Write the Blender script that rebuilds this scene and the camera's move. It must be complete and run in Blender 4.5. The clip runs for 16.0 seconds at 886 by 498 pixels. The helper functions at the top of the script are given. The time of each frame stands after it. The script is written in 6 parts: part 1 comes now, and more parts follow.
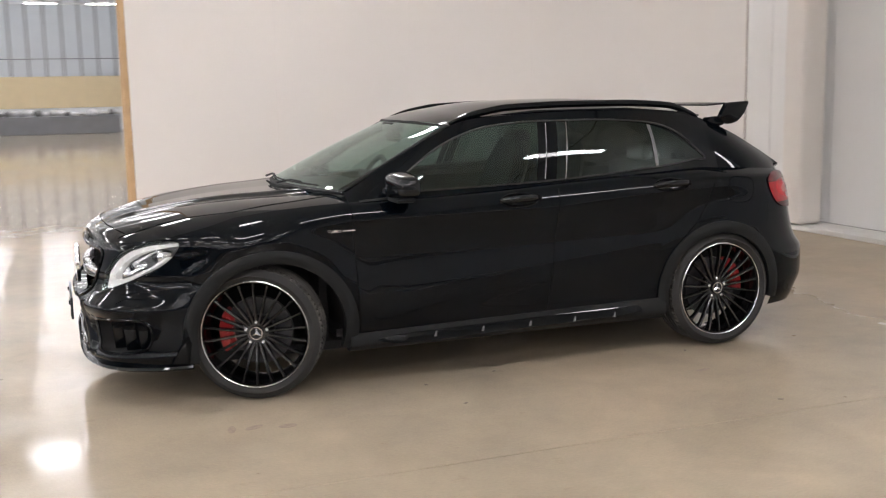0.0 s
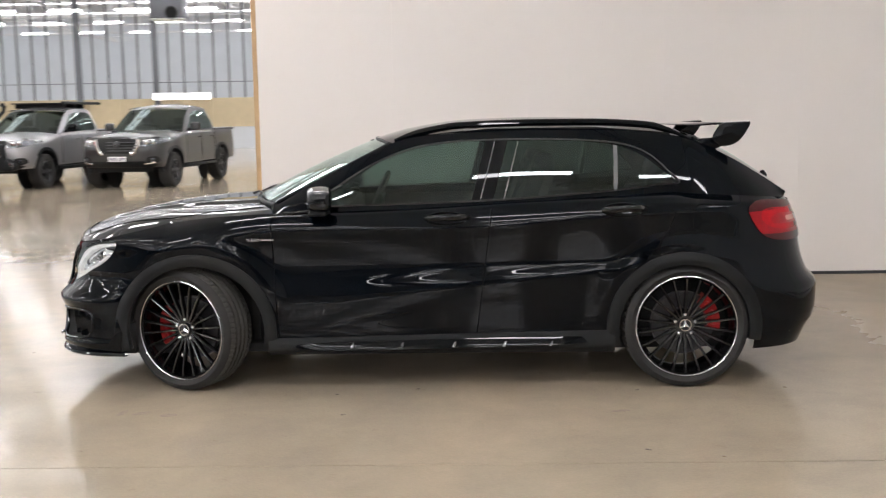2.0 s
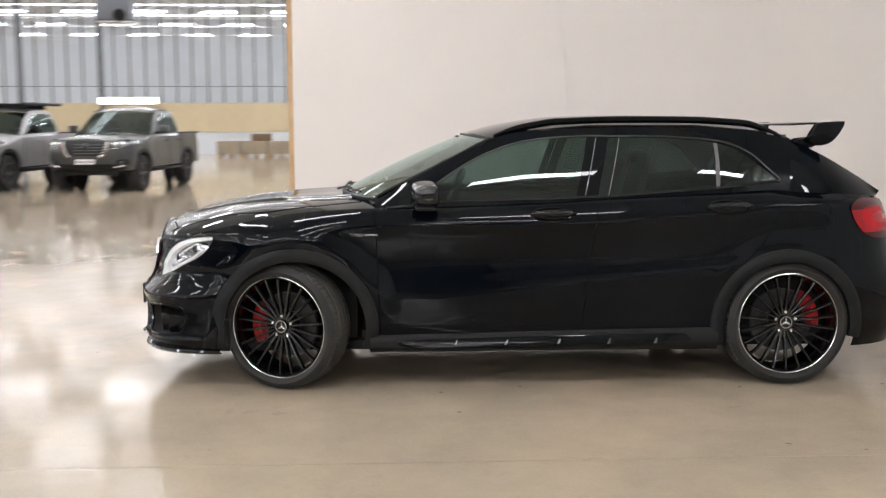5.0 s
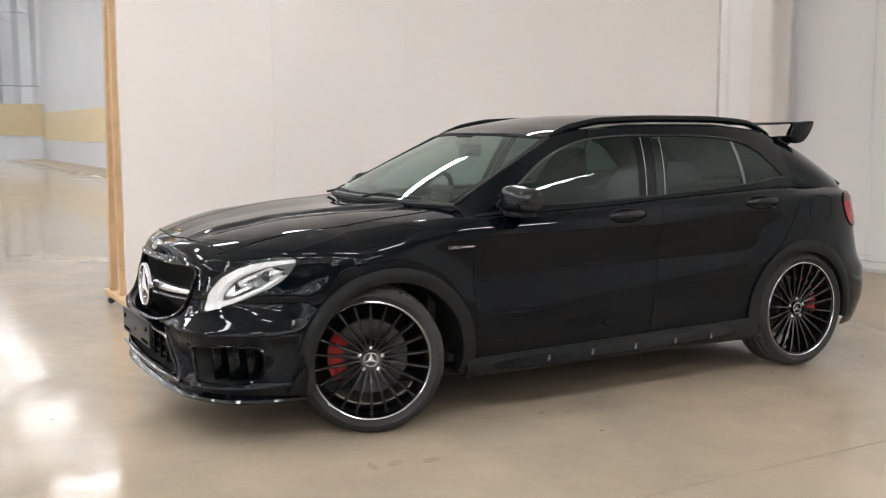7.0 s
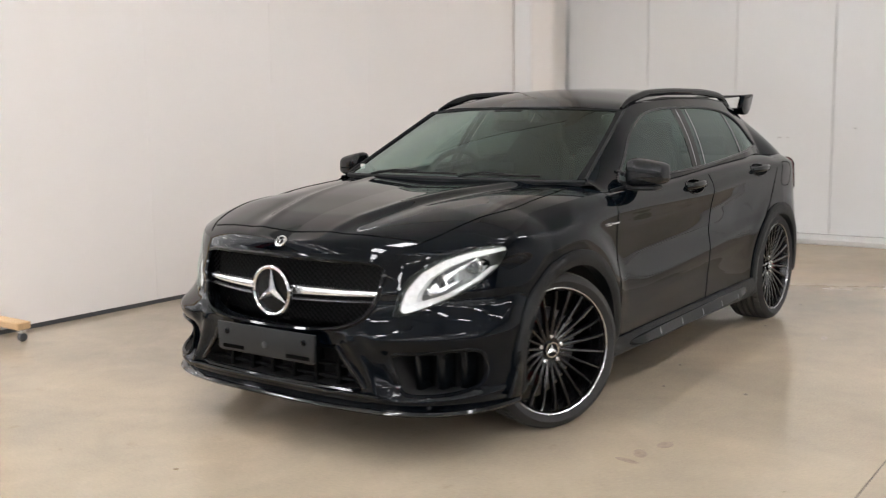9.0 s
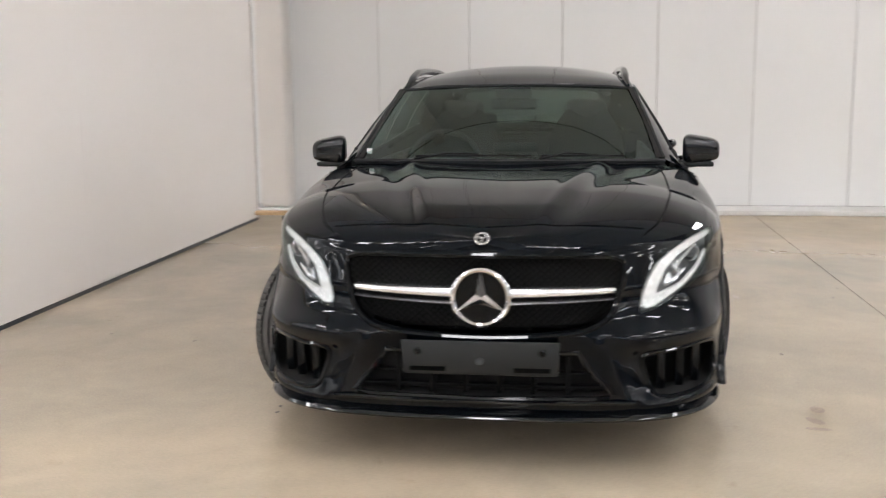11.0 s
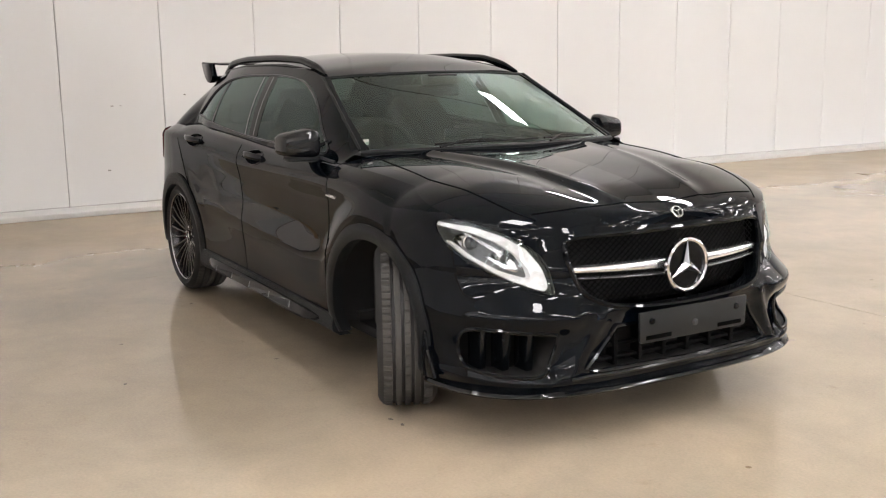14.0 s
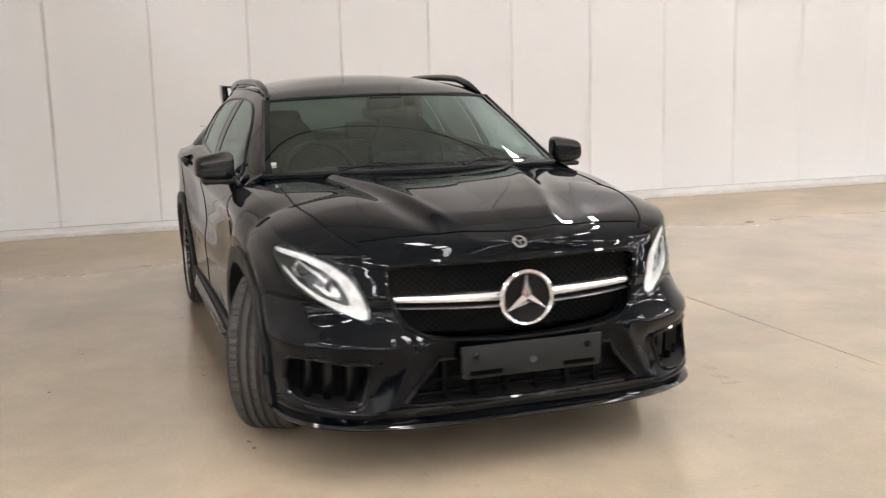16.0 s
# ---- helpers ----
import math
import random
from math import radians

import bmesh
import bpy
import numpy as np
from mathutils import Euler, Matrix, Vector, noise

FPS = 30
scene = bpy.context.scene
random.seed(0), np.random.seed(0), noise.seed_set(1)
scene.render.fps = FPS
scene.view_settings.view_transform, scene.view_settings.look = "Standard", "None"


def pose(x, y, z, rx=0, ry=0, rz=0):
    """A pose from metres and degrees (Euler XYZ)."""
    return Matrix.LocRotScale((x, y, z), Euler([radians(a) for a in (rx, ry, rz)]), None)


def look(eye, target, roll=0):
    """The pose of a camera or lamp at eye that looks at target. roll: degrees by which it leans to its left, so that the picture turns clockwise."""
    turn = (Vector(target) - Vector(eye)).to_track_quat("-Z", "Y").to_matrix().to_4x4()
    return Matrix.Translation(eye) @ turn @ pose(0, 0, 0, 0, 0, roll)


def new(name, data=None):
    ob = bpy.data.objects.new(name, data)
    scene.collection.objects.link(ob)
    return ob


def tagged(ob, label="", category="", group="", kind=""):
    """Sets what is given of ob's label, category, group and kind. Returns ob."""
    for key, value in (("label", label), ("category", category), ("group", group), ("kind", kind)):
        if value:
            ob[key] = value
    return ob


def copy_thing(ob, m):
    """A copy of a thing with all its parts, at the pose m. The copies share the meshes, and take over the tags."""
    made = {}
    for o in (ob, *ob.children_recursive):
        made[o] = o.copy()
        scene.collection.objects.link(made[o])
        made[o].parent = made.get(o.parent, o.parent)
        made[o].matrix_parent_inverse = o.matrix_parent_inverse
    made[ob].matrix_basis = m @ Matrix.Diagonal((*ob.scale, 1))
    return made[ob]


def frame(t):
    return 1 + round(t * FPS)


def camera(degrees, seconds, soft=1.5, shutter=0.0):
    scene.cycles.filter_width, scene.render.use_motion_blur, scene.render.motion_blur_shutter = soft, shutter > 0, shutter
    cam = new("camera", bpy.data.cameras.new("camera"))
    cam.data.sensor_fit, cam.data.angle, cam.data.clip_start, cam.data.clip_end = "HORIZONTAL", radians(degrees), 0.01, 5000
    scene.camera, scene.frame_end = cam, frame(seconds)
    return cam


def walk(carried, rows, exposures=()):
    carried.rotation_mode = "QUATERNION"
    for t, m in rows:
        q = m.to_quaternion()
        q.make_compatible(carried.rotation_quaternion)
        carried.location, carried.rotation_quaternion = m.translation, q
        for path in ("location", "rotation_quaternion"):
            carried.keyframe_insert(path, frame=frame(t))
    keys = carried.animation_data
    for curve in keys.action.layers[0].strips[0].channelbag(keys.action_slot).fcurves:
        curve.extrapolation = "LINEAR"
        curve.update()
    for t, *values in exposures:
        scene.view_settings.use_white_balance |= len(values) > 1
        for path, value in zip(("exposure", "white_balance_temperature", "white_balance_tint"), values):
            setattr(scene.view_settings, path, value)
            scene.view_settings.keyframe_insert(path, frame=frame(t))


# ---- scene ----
cam = camera(47.0, 16.0, 1.2, 0.8)
PATH = [
    (0, (-2.248, -5.838, 1.511), (-1.553, -3.988, 1.207), -1.2),
    (0.5, (-1.675, -6.05, 1.509), (-1.165, -4.139, 1.217), -1.1),
    (1, (-1.064, -6.181, 1.486), (-0.744, -4.225, 1.22), -1.1),
    (1.5, (-0.393, -6.303, 1.493), (-0.265, -4.324, 1.233), -1.0),
    (2, (0.151, -6.283, 1.468), (0.113, -4.3, 1.211), -0.9),
    (2.5, (0.628, -6.285, 1.441), (0.469, -4.307, 1.187), -0.9),
    (3, (0.893, -6.247, 1.435), (0.651, -4.278, 1.181), -0.7),
    (3.5, (0.88, -6.269, 1.411), (0.612, -4.303, 1.161), -0.4),
    (4, (0.492, -6.341, 1.4), (0.244, -4.372, 1.152), -0.2),
    (4.5, (-0.087, -6.283, 1.39), (-0.212, -4.302, 1.142), -0.1),
    (5, (-0.768, -6.215, 1.391), (-0.674, -4.231, 1.153), -0.1),
    (5.2, (-1.027, -6.181, 1.383), (-0.843, -4.202, 1.158), -0.1),
    (7.3, (-3.622, -4.689, 1.371), (-2.538, -3.026, 1.128), -0.3),
    (7.5, (-3.797, -4.513, 1.369), (-2.646, -2.897, 1.119), -0.4),
    (8, (-4.262, -3.979, 1.362), (-2.939, -2.502, 1.1), -0.3),
    (8.2, (-4.452, -3.777, 1.348), (-3.068, -2.357, 1.084), -0.4),
    (10.5, (-5.574, -1.023, 1.367), (-3.665, -0.514, 1.06), -0.7),
    (11, (-5.603, -0.329, 1.367), (-3.647, -0.067, 1.044), -0.6),
    (11.5, (-5.623, 0.336, 1.382), (-3.653, 0.354, 1.041), -0.7),
    (12, (-5.489, 0.97, 1.375), (-3.537, 0.702, 1.029), -0.5),
    (12.5, (-5.394, 1.593, 1.373), (-3.503, 1.039, 1.032), -0.6),
    (13, (-5.225, 2.111, 1.379), (-3.413, 1.335, 1.04), -0.4),
    (13.5, (-5.1, 2.505, 1.377), (-3.36, 1.576, 1.044), -0.5),
    (14, (-4.974, 2.706, 1.402), (-3.279, 1.71, 1.04), -0.8),
    (14.5, (-4.996, 2.749, 1.454), (-3.307, 1.749, 1.073), -1.1),
    (15, (-5.185, 2.5, 1.443), (-3.466, 1.541, 1.084), -1.1),
    (15.5, (-5.308, 2.015, 1.422), (-3.515, 1.189, 1.096), -1.0),
    (16, (-5.481, 1.416, 1.406), (-3.61, 0.789, 1.082), -1.4),
]
EXPOSURES = [(0, -0.15, 6580, 12), (1.5, -0.10, 6500, 11), (2.5, -0.03, 6500, 11), (7.5, -0.02, 6500, 10), (8, 0.02, 6480, 10), (11, 0.02, 6450, 10), (12.5, 0.06, 6480, 10), (13.4, 0.08, 6500, 10), (14.3, 0.16, 6750, 12), (16, 0.12, 6740, 12)]
walk(cam, [(t, look(eye, target, roll)) for t, eye, target, roll in PATH], EXPOSURES)

# ---------------------------------------------------------------- light
LAMP_TINT, LAMP_POWER = (1.0, 0.99, 1.02), 41.0
world = bpy.data.worlds.new("world")
scene.world = world
world.use_nodes = True
world.node_tree.nodes["Background"].inputs[0].default_value = (0.75, 0.85, 1.0, 1)
world.node_tree.nodes["Background"].inputs[1].default_value = 0.05

# ---------------------------------------------------------------- building helpers
def mesh_ob(name, verts, faces, material=None, smooth=35):
    me = bpy.data.meshes.new(name)
    me.from_pydata([tuple(v) for v in verts], [], faces)
    me.validate()
    if smooth:
        me.polygons.foreach_set("use_smooth", [True] * len(me.polygons))
        me.set_sharp_from_angle(angle=radians(smooth))
    if material:
        me.materials.append(material)
    return new(name, me)


def bm_ob(name, bm, material=None, smooth=35):
    me = bpy.data.meshes.new(name)
    bm.to_mesh(me)
    bm.free()
    if smooth:
        me.polygons.foreach_set("use_smooth", [True] * len(me.polygons))
        me.set_sharp_from_angle(angle=radians(smooth))
    if material:
        me.materials.append(material)
    return new(name, me)


def part(name, bm, material, parent, label="", smooth=35):
    ob = bm_ob(name, bm, material, smooth)
    ob.parent = parent
    return tagged(ob, label)


def outward(vf):
    """Turn a sheet so that it faces away from the middle of its vehicle."""
    v, f = vf
    total = 0.0
    for q in f[::max(1, len(f) // 200)]:
        a, b, c = Vector(v[q[0]]), Vector(v[q[1]]), Vector(v[q[2]])
        total += (b - a).cross(c - a).dot((a + b + c) / 3 - Vector((0.3, 0, 0.6)))
    return (v, [list(q)[::-1] for q in f]) if total < 0 else vf


def mpart(name, vf, material, parent, label="", smooth=35):
    vf = outward(vf)
    ob = mesh_ob(name, vf[0], vf[1], material, smooth)
    ob.parent = parent
    return tagged(ob, label)


def empty(name, x=0, y=0, z=0):
    ob = new(name)
    ob.empty_display_size = 0.1
    ob.location = (x, y, z)
    return ob


def box(x0, x1, y0, y1, z0, z1, bevel=0.0, seg=2, bm=None):
    own = bm is None
    b = bmesh.new()
    bmesh.ops.create_cube(b, size=1)
    for v in b.verts:
        v.co = ((x0 + x1) / 2 + v.co.x * (x1 - x0), (y0 + y1) / 2 + v.co.y * (y1 - y0), (z0 + z1) / 2 + v.co.z * (z1 - z0))
    if bevel:
        bmesh.ops.bevel(b, geom=b.edges[:], offset=bevel, segments=seg, affect="EDGES", profile=0.5)
    if own:
        return b
    join(bm, b)
    return bm


def join(bm, b, m=None):
    if m is not None:
        b.transform(m)
    me = bpy.data.meshes.new("tmp")
    b.to_mesh(me)
    b.free()
    bm.from_mesh(me)
    bpy.data.meshes.remove(me)
    return bm


def tube(points, r, sides=8, closed=False, ends=True):
    """A tube of radius r (a number, or one for each point) along points."""
    pts = [Vector(p) for p in points]
    n = len(pts)
    bm = bmesh.new()
    rings, ref = [], None
    for i, p in enumerate(pts):
        if closed:
            d = pts[(i + 1) % n] - pts[i - 1]
        else:
            d = pts[min(i + 1, n - 1)] - pts[max(i - 1, 0)]
        d.normalize()
        if ref is None:
            ref = d.orthogonal().normalized()
        u = (ref - d * ref.dot(d)).normalized()
        ref = u
        w = d.cross(u)
        rr = r[i] if isinstance(r, (list, tuple)) else r
        rings.append([bm.verts.new(p + (u * math.cos(a) + w * math.sin(a)) * rr) for a in [2 * math.pi * k / sides for k in range(sides)]])
    for i in range(n if closed else n - 1):
        a, b = rings[i], rings[(i + 1) % n]
        for k in range(sides):
            bm.faces.new((a[k], a[(k + 1) % sides], b[(k + 1) % sides], b[k]))
    if ends and not closed:
        bm.faces.new(rings[0][::-1])
        bm.faces.new(rings[-1])
    bmesh.ops.recalc_face_normals(bm, faces=bm.faces[:])
    return bm


def lathe(profile, steps=48, axis="y", phase=0.0):
    """A turned body: profile of (radius, along)."""
    bm = bmesh.new()
    rows = []
    for k in range(steps):
        a = 2 * math.pi * k / steps + phase
        row = []
        for r, h in profile:
            c, s = r * math.cos(a), r * math.sin(a)
            row.append(bm.verts.new((c, h, s) if axis == "y" else (c, s, h) if axis == "z" else (h, c, s)))
        rows.append(row)
    for k in range(steps):
        a, b = rows[k], rows[(k + 1) % steps]
        for i in range(len(profile) - 1):
            bm.faces.new((a[i], a[i + 1], b[i + 1], b[i]))
    bmesh.ops.remove_doubles(bm, verts=bm.verts[:], dist=1e-6)
    bmesh.ops.recalc_face_normals(bm, faces=bm.faces[:])
    return bm


def prism(outline, h0, h1, axis="y", bevel=0.0):
    """A flat outline pushed along an axis from h0 to h1."""
    bm = bmesh.new()

    def at(p, h):
        return {"y": (p[0], h, p[1]), "x": (h, p[0], p[1]), "z": (p[0], p[1], h)}[axis]
    lo = [bm.verts.new(at(p, h0)) for p in outline]
    hi = [bm.verts.new(at(p, h1)) for p in outline]
    bm.faces.new(lo)
    bm.faces.new(hi)
    n = len(outline)
    for i in range(n):
        bm.faces.new((lo[i], lo[(i + 1) % n], hi[(i + 1) % n], hi[i]))
    bmesh.ops.recalc_face_normals(bm, faces=bm.faces[:])
    if bevel:
        bmesh.ops.bevel(bm, geom=bm.edges[:], offset=bevel, segments=2, affect="EDGES", profile=0.5)
    return bm


class Curve:
    """Smooth curve through a few knots (x, value, value ...), with no overshoot."""

    def __init__(self, *knots):
        self.x = [k[0] for k in knots]
        self.v = [list(k[1:]) for k in knots]
        n, m = len(knots), len(knots[0]) - 1
        h = [self.x[i + 1] - self.x[i] for i in range(n - 1)]
        self.d = [[0.0] * m for _ in knots]
        for c in range(m):
            s = [(self.v[i + 1][c] - self.v[i][c]) / h[i] for i in range(n - 1)]
            for i in range(n):
                if i in (0, n - 1):
                    self.d[i][c] = s[0] if i == 0 else s[-1]
                elif s[i - 1] * s[i] > 0:
                    w1, w2 = 2 * h[i] + h[i - 1], h[i] + 2 * h[i - 1]
                    self.d[i][c] = (w1 + w2) / (w1 / s[i - 1] + w2 / s[i])

    def all(self, x):
        xs = self.x
        x = min(max(x, xs[0]), xs[-1])
        i = 0
        while i < len(xs) - 2 and x > xs[i + 1]:
            i += 1
        h = xs[i + 1] - xs[i]
        t = (x - xs[i]) / h
        a, b, c, e = (1 + 2 * t) * (1 - t) ** 2, t * (1 - t) ** 2, t * t * (3 - 2 * t), t * t * (t - 1)
        return [a * p + b * h * m + c * q + e * h * k for p, m, q, k in zip(self.v[i], self.d[i], self.v[i + 1], self.d[i + 1])]

    def __call__(self, x):
        return self.all(x)[0]


def loop(knots, steps=8):
    """Closed smooth outline through the knots."""
    out, n = [], len(knots)
    for i in range(n):
        p = [Vector(knots[(i + k - 1) % n]) for k in range(4)]
        for s in range(steps):
            t = s / steps
            out.append(0.5 * (2 * p[1] + (p[2] - p[0]) * t + (2 * p[0] - 5 * p[1] + 4 * p[2] - p[3]) * t * t + (3 * p[1] - p[0] - 3 * p[2] + p[3]) * t ** 3))
    return [tuple(q) for q in out]


def inside(outline):
    """Signed distance to a flat outline, positive inside."""
    a = np.array(outline, float)
    b = np.roll(a, -1, 0)
    e = b - a
    ee = (e ** 2).sum(1) + 1e-12

    def f(px, py):
        p = np.array((px, py))
        t = np.clip(((p - a) * e).sum(1) / ee, 0, 1)
        dist = math.sqrt((((a + e * t[:, None]) - p) ** 2).sum(1).min())
        cross = ((a[:, 1] > py) != (b[:, 1] > py))
        xs = a[:, 0] + (py - a[:, 1]) / np.where(e[:, 1] == 0, 1e-9, e[:, 1]) * e[:, 0]
        return dist if (cross & (px < xs)).sum() % 2 else -dist
    return f


def patch(P, A, B, keep=()):
    """The surface P(a, b) on a grid, trimmed to where every function in keep (of a point) is positive."""
    polys = []
    for i in range(len(A) - 1):
        for j in range(len(B) - 1):
            polys.append([(A[i], B[j]), (A[i + 1], B[j]), (A[i + 1], B[j + 1]), (A[i], B[j + 1])])
    place, key = {}, lambda q: (round(q[0], 6), round(q[1], 6))

    def at(q):
        k = key(q)
        if k not in place:
            place[k] = P(*q)
        return place[k]
    for f in keep:
        val, out = {}, []

        def fv(q):
            k = key(q)
            if k not in val:
                val[k] = f(*at(q))
            return val[k]
        for poly in polys:
            d = [fv(q) for q in poly]
            if min(d) >= 0:
                out.append(poly)
                continue
            if max(d) < 0:
                continue
            cut = []
            for k, q in enumerate(poly):
                r, dq, dr = poly[(k + 1) % len(poly)], d[k], d[(k + 1) % len(poly)]
                if dq >= 0:
                    cut.append(q)
                if (dq >= 0) != (dr >= 0):
                    t = dq / (dq - dr)
                    cut.append((q[0] + (r[0] - q[0]) * t, q[1] + (r[1] - q[1]) * t))
            if len(cut) > 2:
                out.append(cut)
        polys = out
    index, verts, faces, seen = {}, [], [], {}
    for poly in polys:
        face = []
        for q in poly:
            k = key(q)
            if k not in index:
                p = at(q)
                pk = tuple(round(c, 5) for c in p)
                if pk not in seen:
                    seen[pk] = len(verts)
                    verts.append(p)
                index[k] = seen[pk]
            if index[k] not in face:
                face.append(index[k])
        if len(face) > 2:
            faces.append(face)
    return verts, faces


def mirror(vf):
    v, f = vf
    return [(x, -y, z) for x, y, z in v], [q[::-1] for q in f]


def both(vf):
    v, f = vf
    w, g = mirror(vf)
    n = len(v)
    return list(v) + w, list(f) + [[i + n for i in q] for q in g]


def thick(vf, d, to=None):
    """Give a sheet a rim: its border edges pushed by the vector d (or each towards the point to)."""
    v, f = list(vf[0]), list(vf[1])
    edges = {}
    for q in f:
        for i in range(len(q)):
            e = (q[i], q[(i + 1) % len(q)])
            edges[frozenset(e)] = None if frozenset(e) in edges else e
    made = {}

    def far(i):
        if i not in made:
            made[i] = len(v)
            p = Vector(v[i])
            v.append(tuple(p + Vector(d)) if to is None else tuple(p + (Vector(to) - p).normalized() * d))
        return made[i]
    for e in list(edges.values()):
        if e:
            f.append([e[1], e[0], far(e[0]), far(e[1])])
    return v, f


def lin(a, b, n):
    return [a + (b - a) * i / (n - 1) for i in range(n)]


# ---------------------------------------------------------------- materials
def material(name, base, rough=0.5, metal=0.0, coat=0.0, spec=0.5, vary=0.0, scale=6.0, bump=0.0, bump_scale=60.0, rough_vary=0.0, object_random=0.0, emit=None, power=0.0):
    m = bpy.data.materials.new(name)
    m.use_nodes = True
    t = m.node_tree
    n, k = t.nodes, t.links
    p = n["Principled BSDF"]
    p.inputs["Base Color"].default_value = (*base, 1)
    p.inputs["Roughness"].default_value = rough
    p.inputs["Metallic"].default_value = metal
    p.inputs["Coat Weight"].default_value = coat
    p.inputs["Coat Roughness"].default_value = 0.012
    p.inputs["Coat IOR"].default_value = 1.30
    p.inputs["Specular IOR Level"].default_value = spec
    if emit:
        p.inputs["Emission Color"].default_value = (*emit, 1)
        p.inputs["Emission Strength"].default_value = power
    if vary or rough_vary or bump:
        co = n.new("ShaderNodeTexCoord")
        big = n.new("ShaderNodeTexNoise")
        big.inputs["Scale"].default_value = scale
        big.inputs["Detail"].default_value = 6
        k.new(co.outputs["Object"], big.inputs["Vector"])
        fine = n.new("ShaderNodeTexNoise")
        fine.inputs["Scale"].default_value = bump_scale
        fine.inputs["Detail"].default_value = 4
        k.new(co.outputs["Object"], fine.inputs["Vector"])
    if vary:
        mix = n.new("ShaderNodeMix")
        mix.data_type = "RGBA"
        mix.inputs["A"].default_value = (*[c * (1 - vary) for c in base], 1)
        mix.inputs["B"].default_value = (*[min(c * (1 + vary), 1) for c in base], 1)
        add = n.new("ShaderNodeMath")
        add.operation = "MULTIPLY_ADD"
        add.inputs[1].default_value = 0.35
        k.new(fine.outputs["Fac"], add.inputs[0])
        sub = n.new("ShaderNodeMath")
        sub.operation = "MULTIPLY_ADD"
        sub.inputs[1].default_value = 1.3
        sub.inputs[2].default_value = -0.33
        k.new(big.outputs["Fac"], sub.inputs[0])
        k.new(sub.outputs[0], add.inputs[2])
        last = add
        if object_random:
            info = n.new("ShaderNodeObjectInfo")
            rnd = n.new("ShaderNodeMath")
            rnd.operation = "MULTIPLY_ADD"
            rnd.inputs[1].default_value = object_random
            k.new(info.outputs["Random"], rnd.inputs[0])
            k.new(add.outputs[0], rnd.inputs[2])
            last = rnd
        k.new(last.outputs[0], mix.inputs["Factor"])
        k.new(mix.outputs["Result"], p.inputs["Base Color"])
    if rough_vary:
        rr = n.new("ShaderNodeMapRange")
        rr.inputs["To Min"].default_value = max(rough - rough_vary, 0.0)
        rr.inputs["To Max"].default_value = rough + rough_vary
        k.new(big.outputs["Fac"], rr.inputs["Value"])
        k.new(rr.outputs["Result"], p.inputs["Roughness"])
    if bump:
        b = n.new("ShaderNodeBump")
        b.inputs["Strength"].default_value = bump
        b.inputs["Distance"].default_value = 0.004
        k.new(fine.outputs["Fac"], b.inputs["Height"])
        k.new(b.outputs["Normal"], p.inputs["Normal"])
    return m


def glass(name, tint, rough=0.0, ior=1.5):
    """Thin clear or tinted pane: light passes straight through, its gloss grows towards the edge."""
    m = bpy.data.materials.new(name)
    m.use_nodes = True
    t = m.node_tree
    t.nodes.remove(t.nodes["Principled BSDF"])
    out = t.nodes["Material Output"]
    mix, clear, gloss, view = (t.nodes.new(q) for q in ("ShaderNodeMixShader", "ShaderNodeBsdfTransparent", "ShaderNodeBsdfGlossy", "ShaderNodeLayerWeight"))
    power, scale = t.nodes.new("ShaderNodeMath"), t.nodes.new("ShaderNodeMath")
    f0 = ((ior - 1) / (ior + 1)) ** 2
    view.inputs["Blend"].default_value = 0.5
    power.operation, power.inputs[1].default_value = "POWER", 5.0
    scale.operation, scale.inputs[1].default_value, scale.inputs[2].default_value = "MULTIPLY_ADD", 1 - f0, f0 * 1.6
    clear.inputs["Color"].default_value = (*tint, 1)
    gloss.inputs["Roughness"].default_value = rough
    gloss.inputs["Color"].default_value = (0.86, 1.0, 0.97, 1)
    t.links.new(view.outputs["Facing"], power.inputs[0])
    t.links.new(power.outputs[0], scale.inputs[0])
    t.links.new(scale.outputs[0], mix.inputs[0])
    t.links.new(clear.outputs[0], mix.inputs[1])
    t.links.new(gloss.outputs[0], mix.inputs[2])
    t.links.new(mix.outputs[0], out.inputs["Surface"])
    return m


BLACK_PAINT = material("black_paint", (0.0008, 0.0018, 0.0034), 0.5, coat=1.0, spec=0.0)
TRIM = material("black_plastic", (0.0058, 0.0070, 0.0080), 0.5, bump=0.25, bump_scale=400, spec=0.28)
GLOSS_BLACK = material("gloss_black", (0.0026, 0.0034, 0.0043), 0.5, coat=1.0, spec=0.0)
LACQUER = material("black_lacquer", (0.0026, 0.0034, 0.0046), 0.07, spec=0.45)
RECESS = material("dark_recess", (0.006, 0.006, 0.006), 0.8)
RUBBER = material("tyre_rubber", (0.024, 0.0235, 0.023), 0.75, vary=0.12, scale=14, bump=0.15, bump_scale=250, spec=0.35)
TREAD = material("tread_rubber", (0.062, 0.059, 0.055), 0.85, vary=0.2, scale=9, bump=0.15, bump_scale=200, spec=0.3)
CHROME = material("chrome", (0.78, 0.78, 0.8), 0.09, metal=1.0)
SATIN = material("satin_silver", (0.82, 0.82, 0.84), 0.27, metal=0.95)
ALLOY = material("polished_alloy", (0.6, 0.6, 0.62), 0.22, metal=1.0, rough_vary=0.06, scale=30)
RIM_BLACK = material("rim_black", (0.0045, 0.0045, 0.005), 0.22, coat=0.6)
DISC = material("brake_disc", (0.085, 0.085, 0.09), 0.42, metal=1.0, vary=0.25, scale=40)
CALIPER = material("caliper_red", (0.5, 0.012, 0.016), 0.35, coat=0.5)
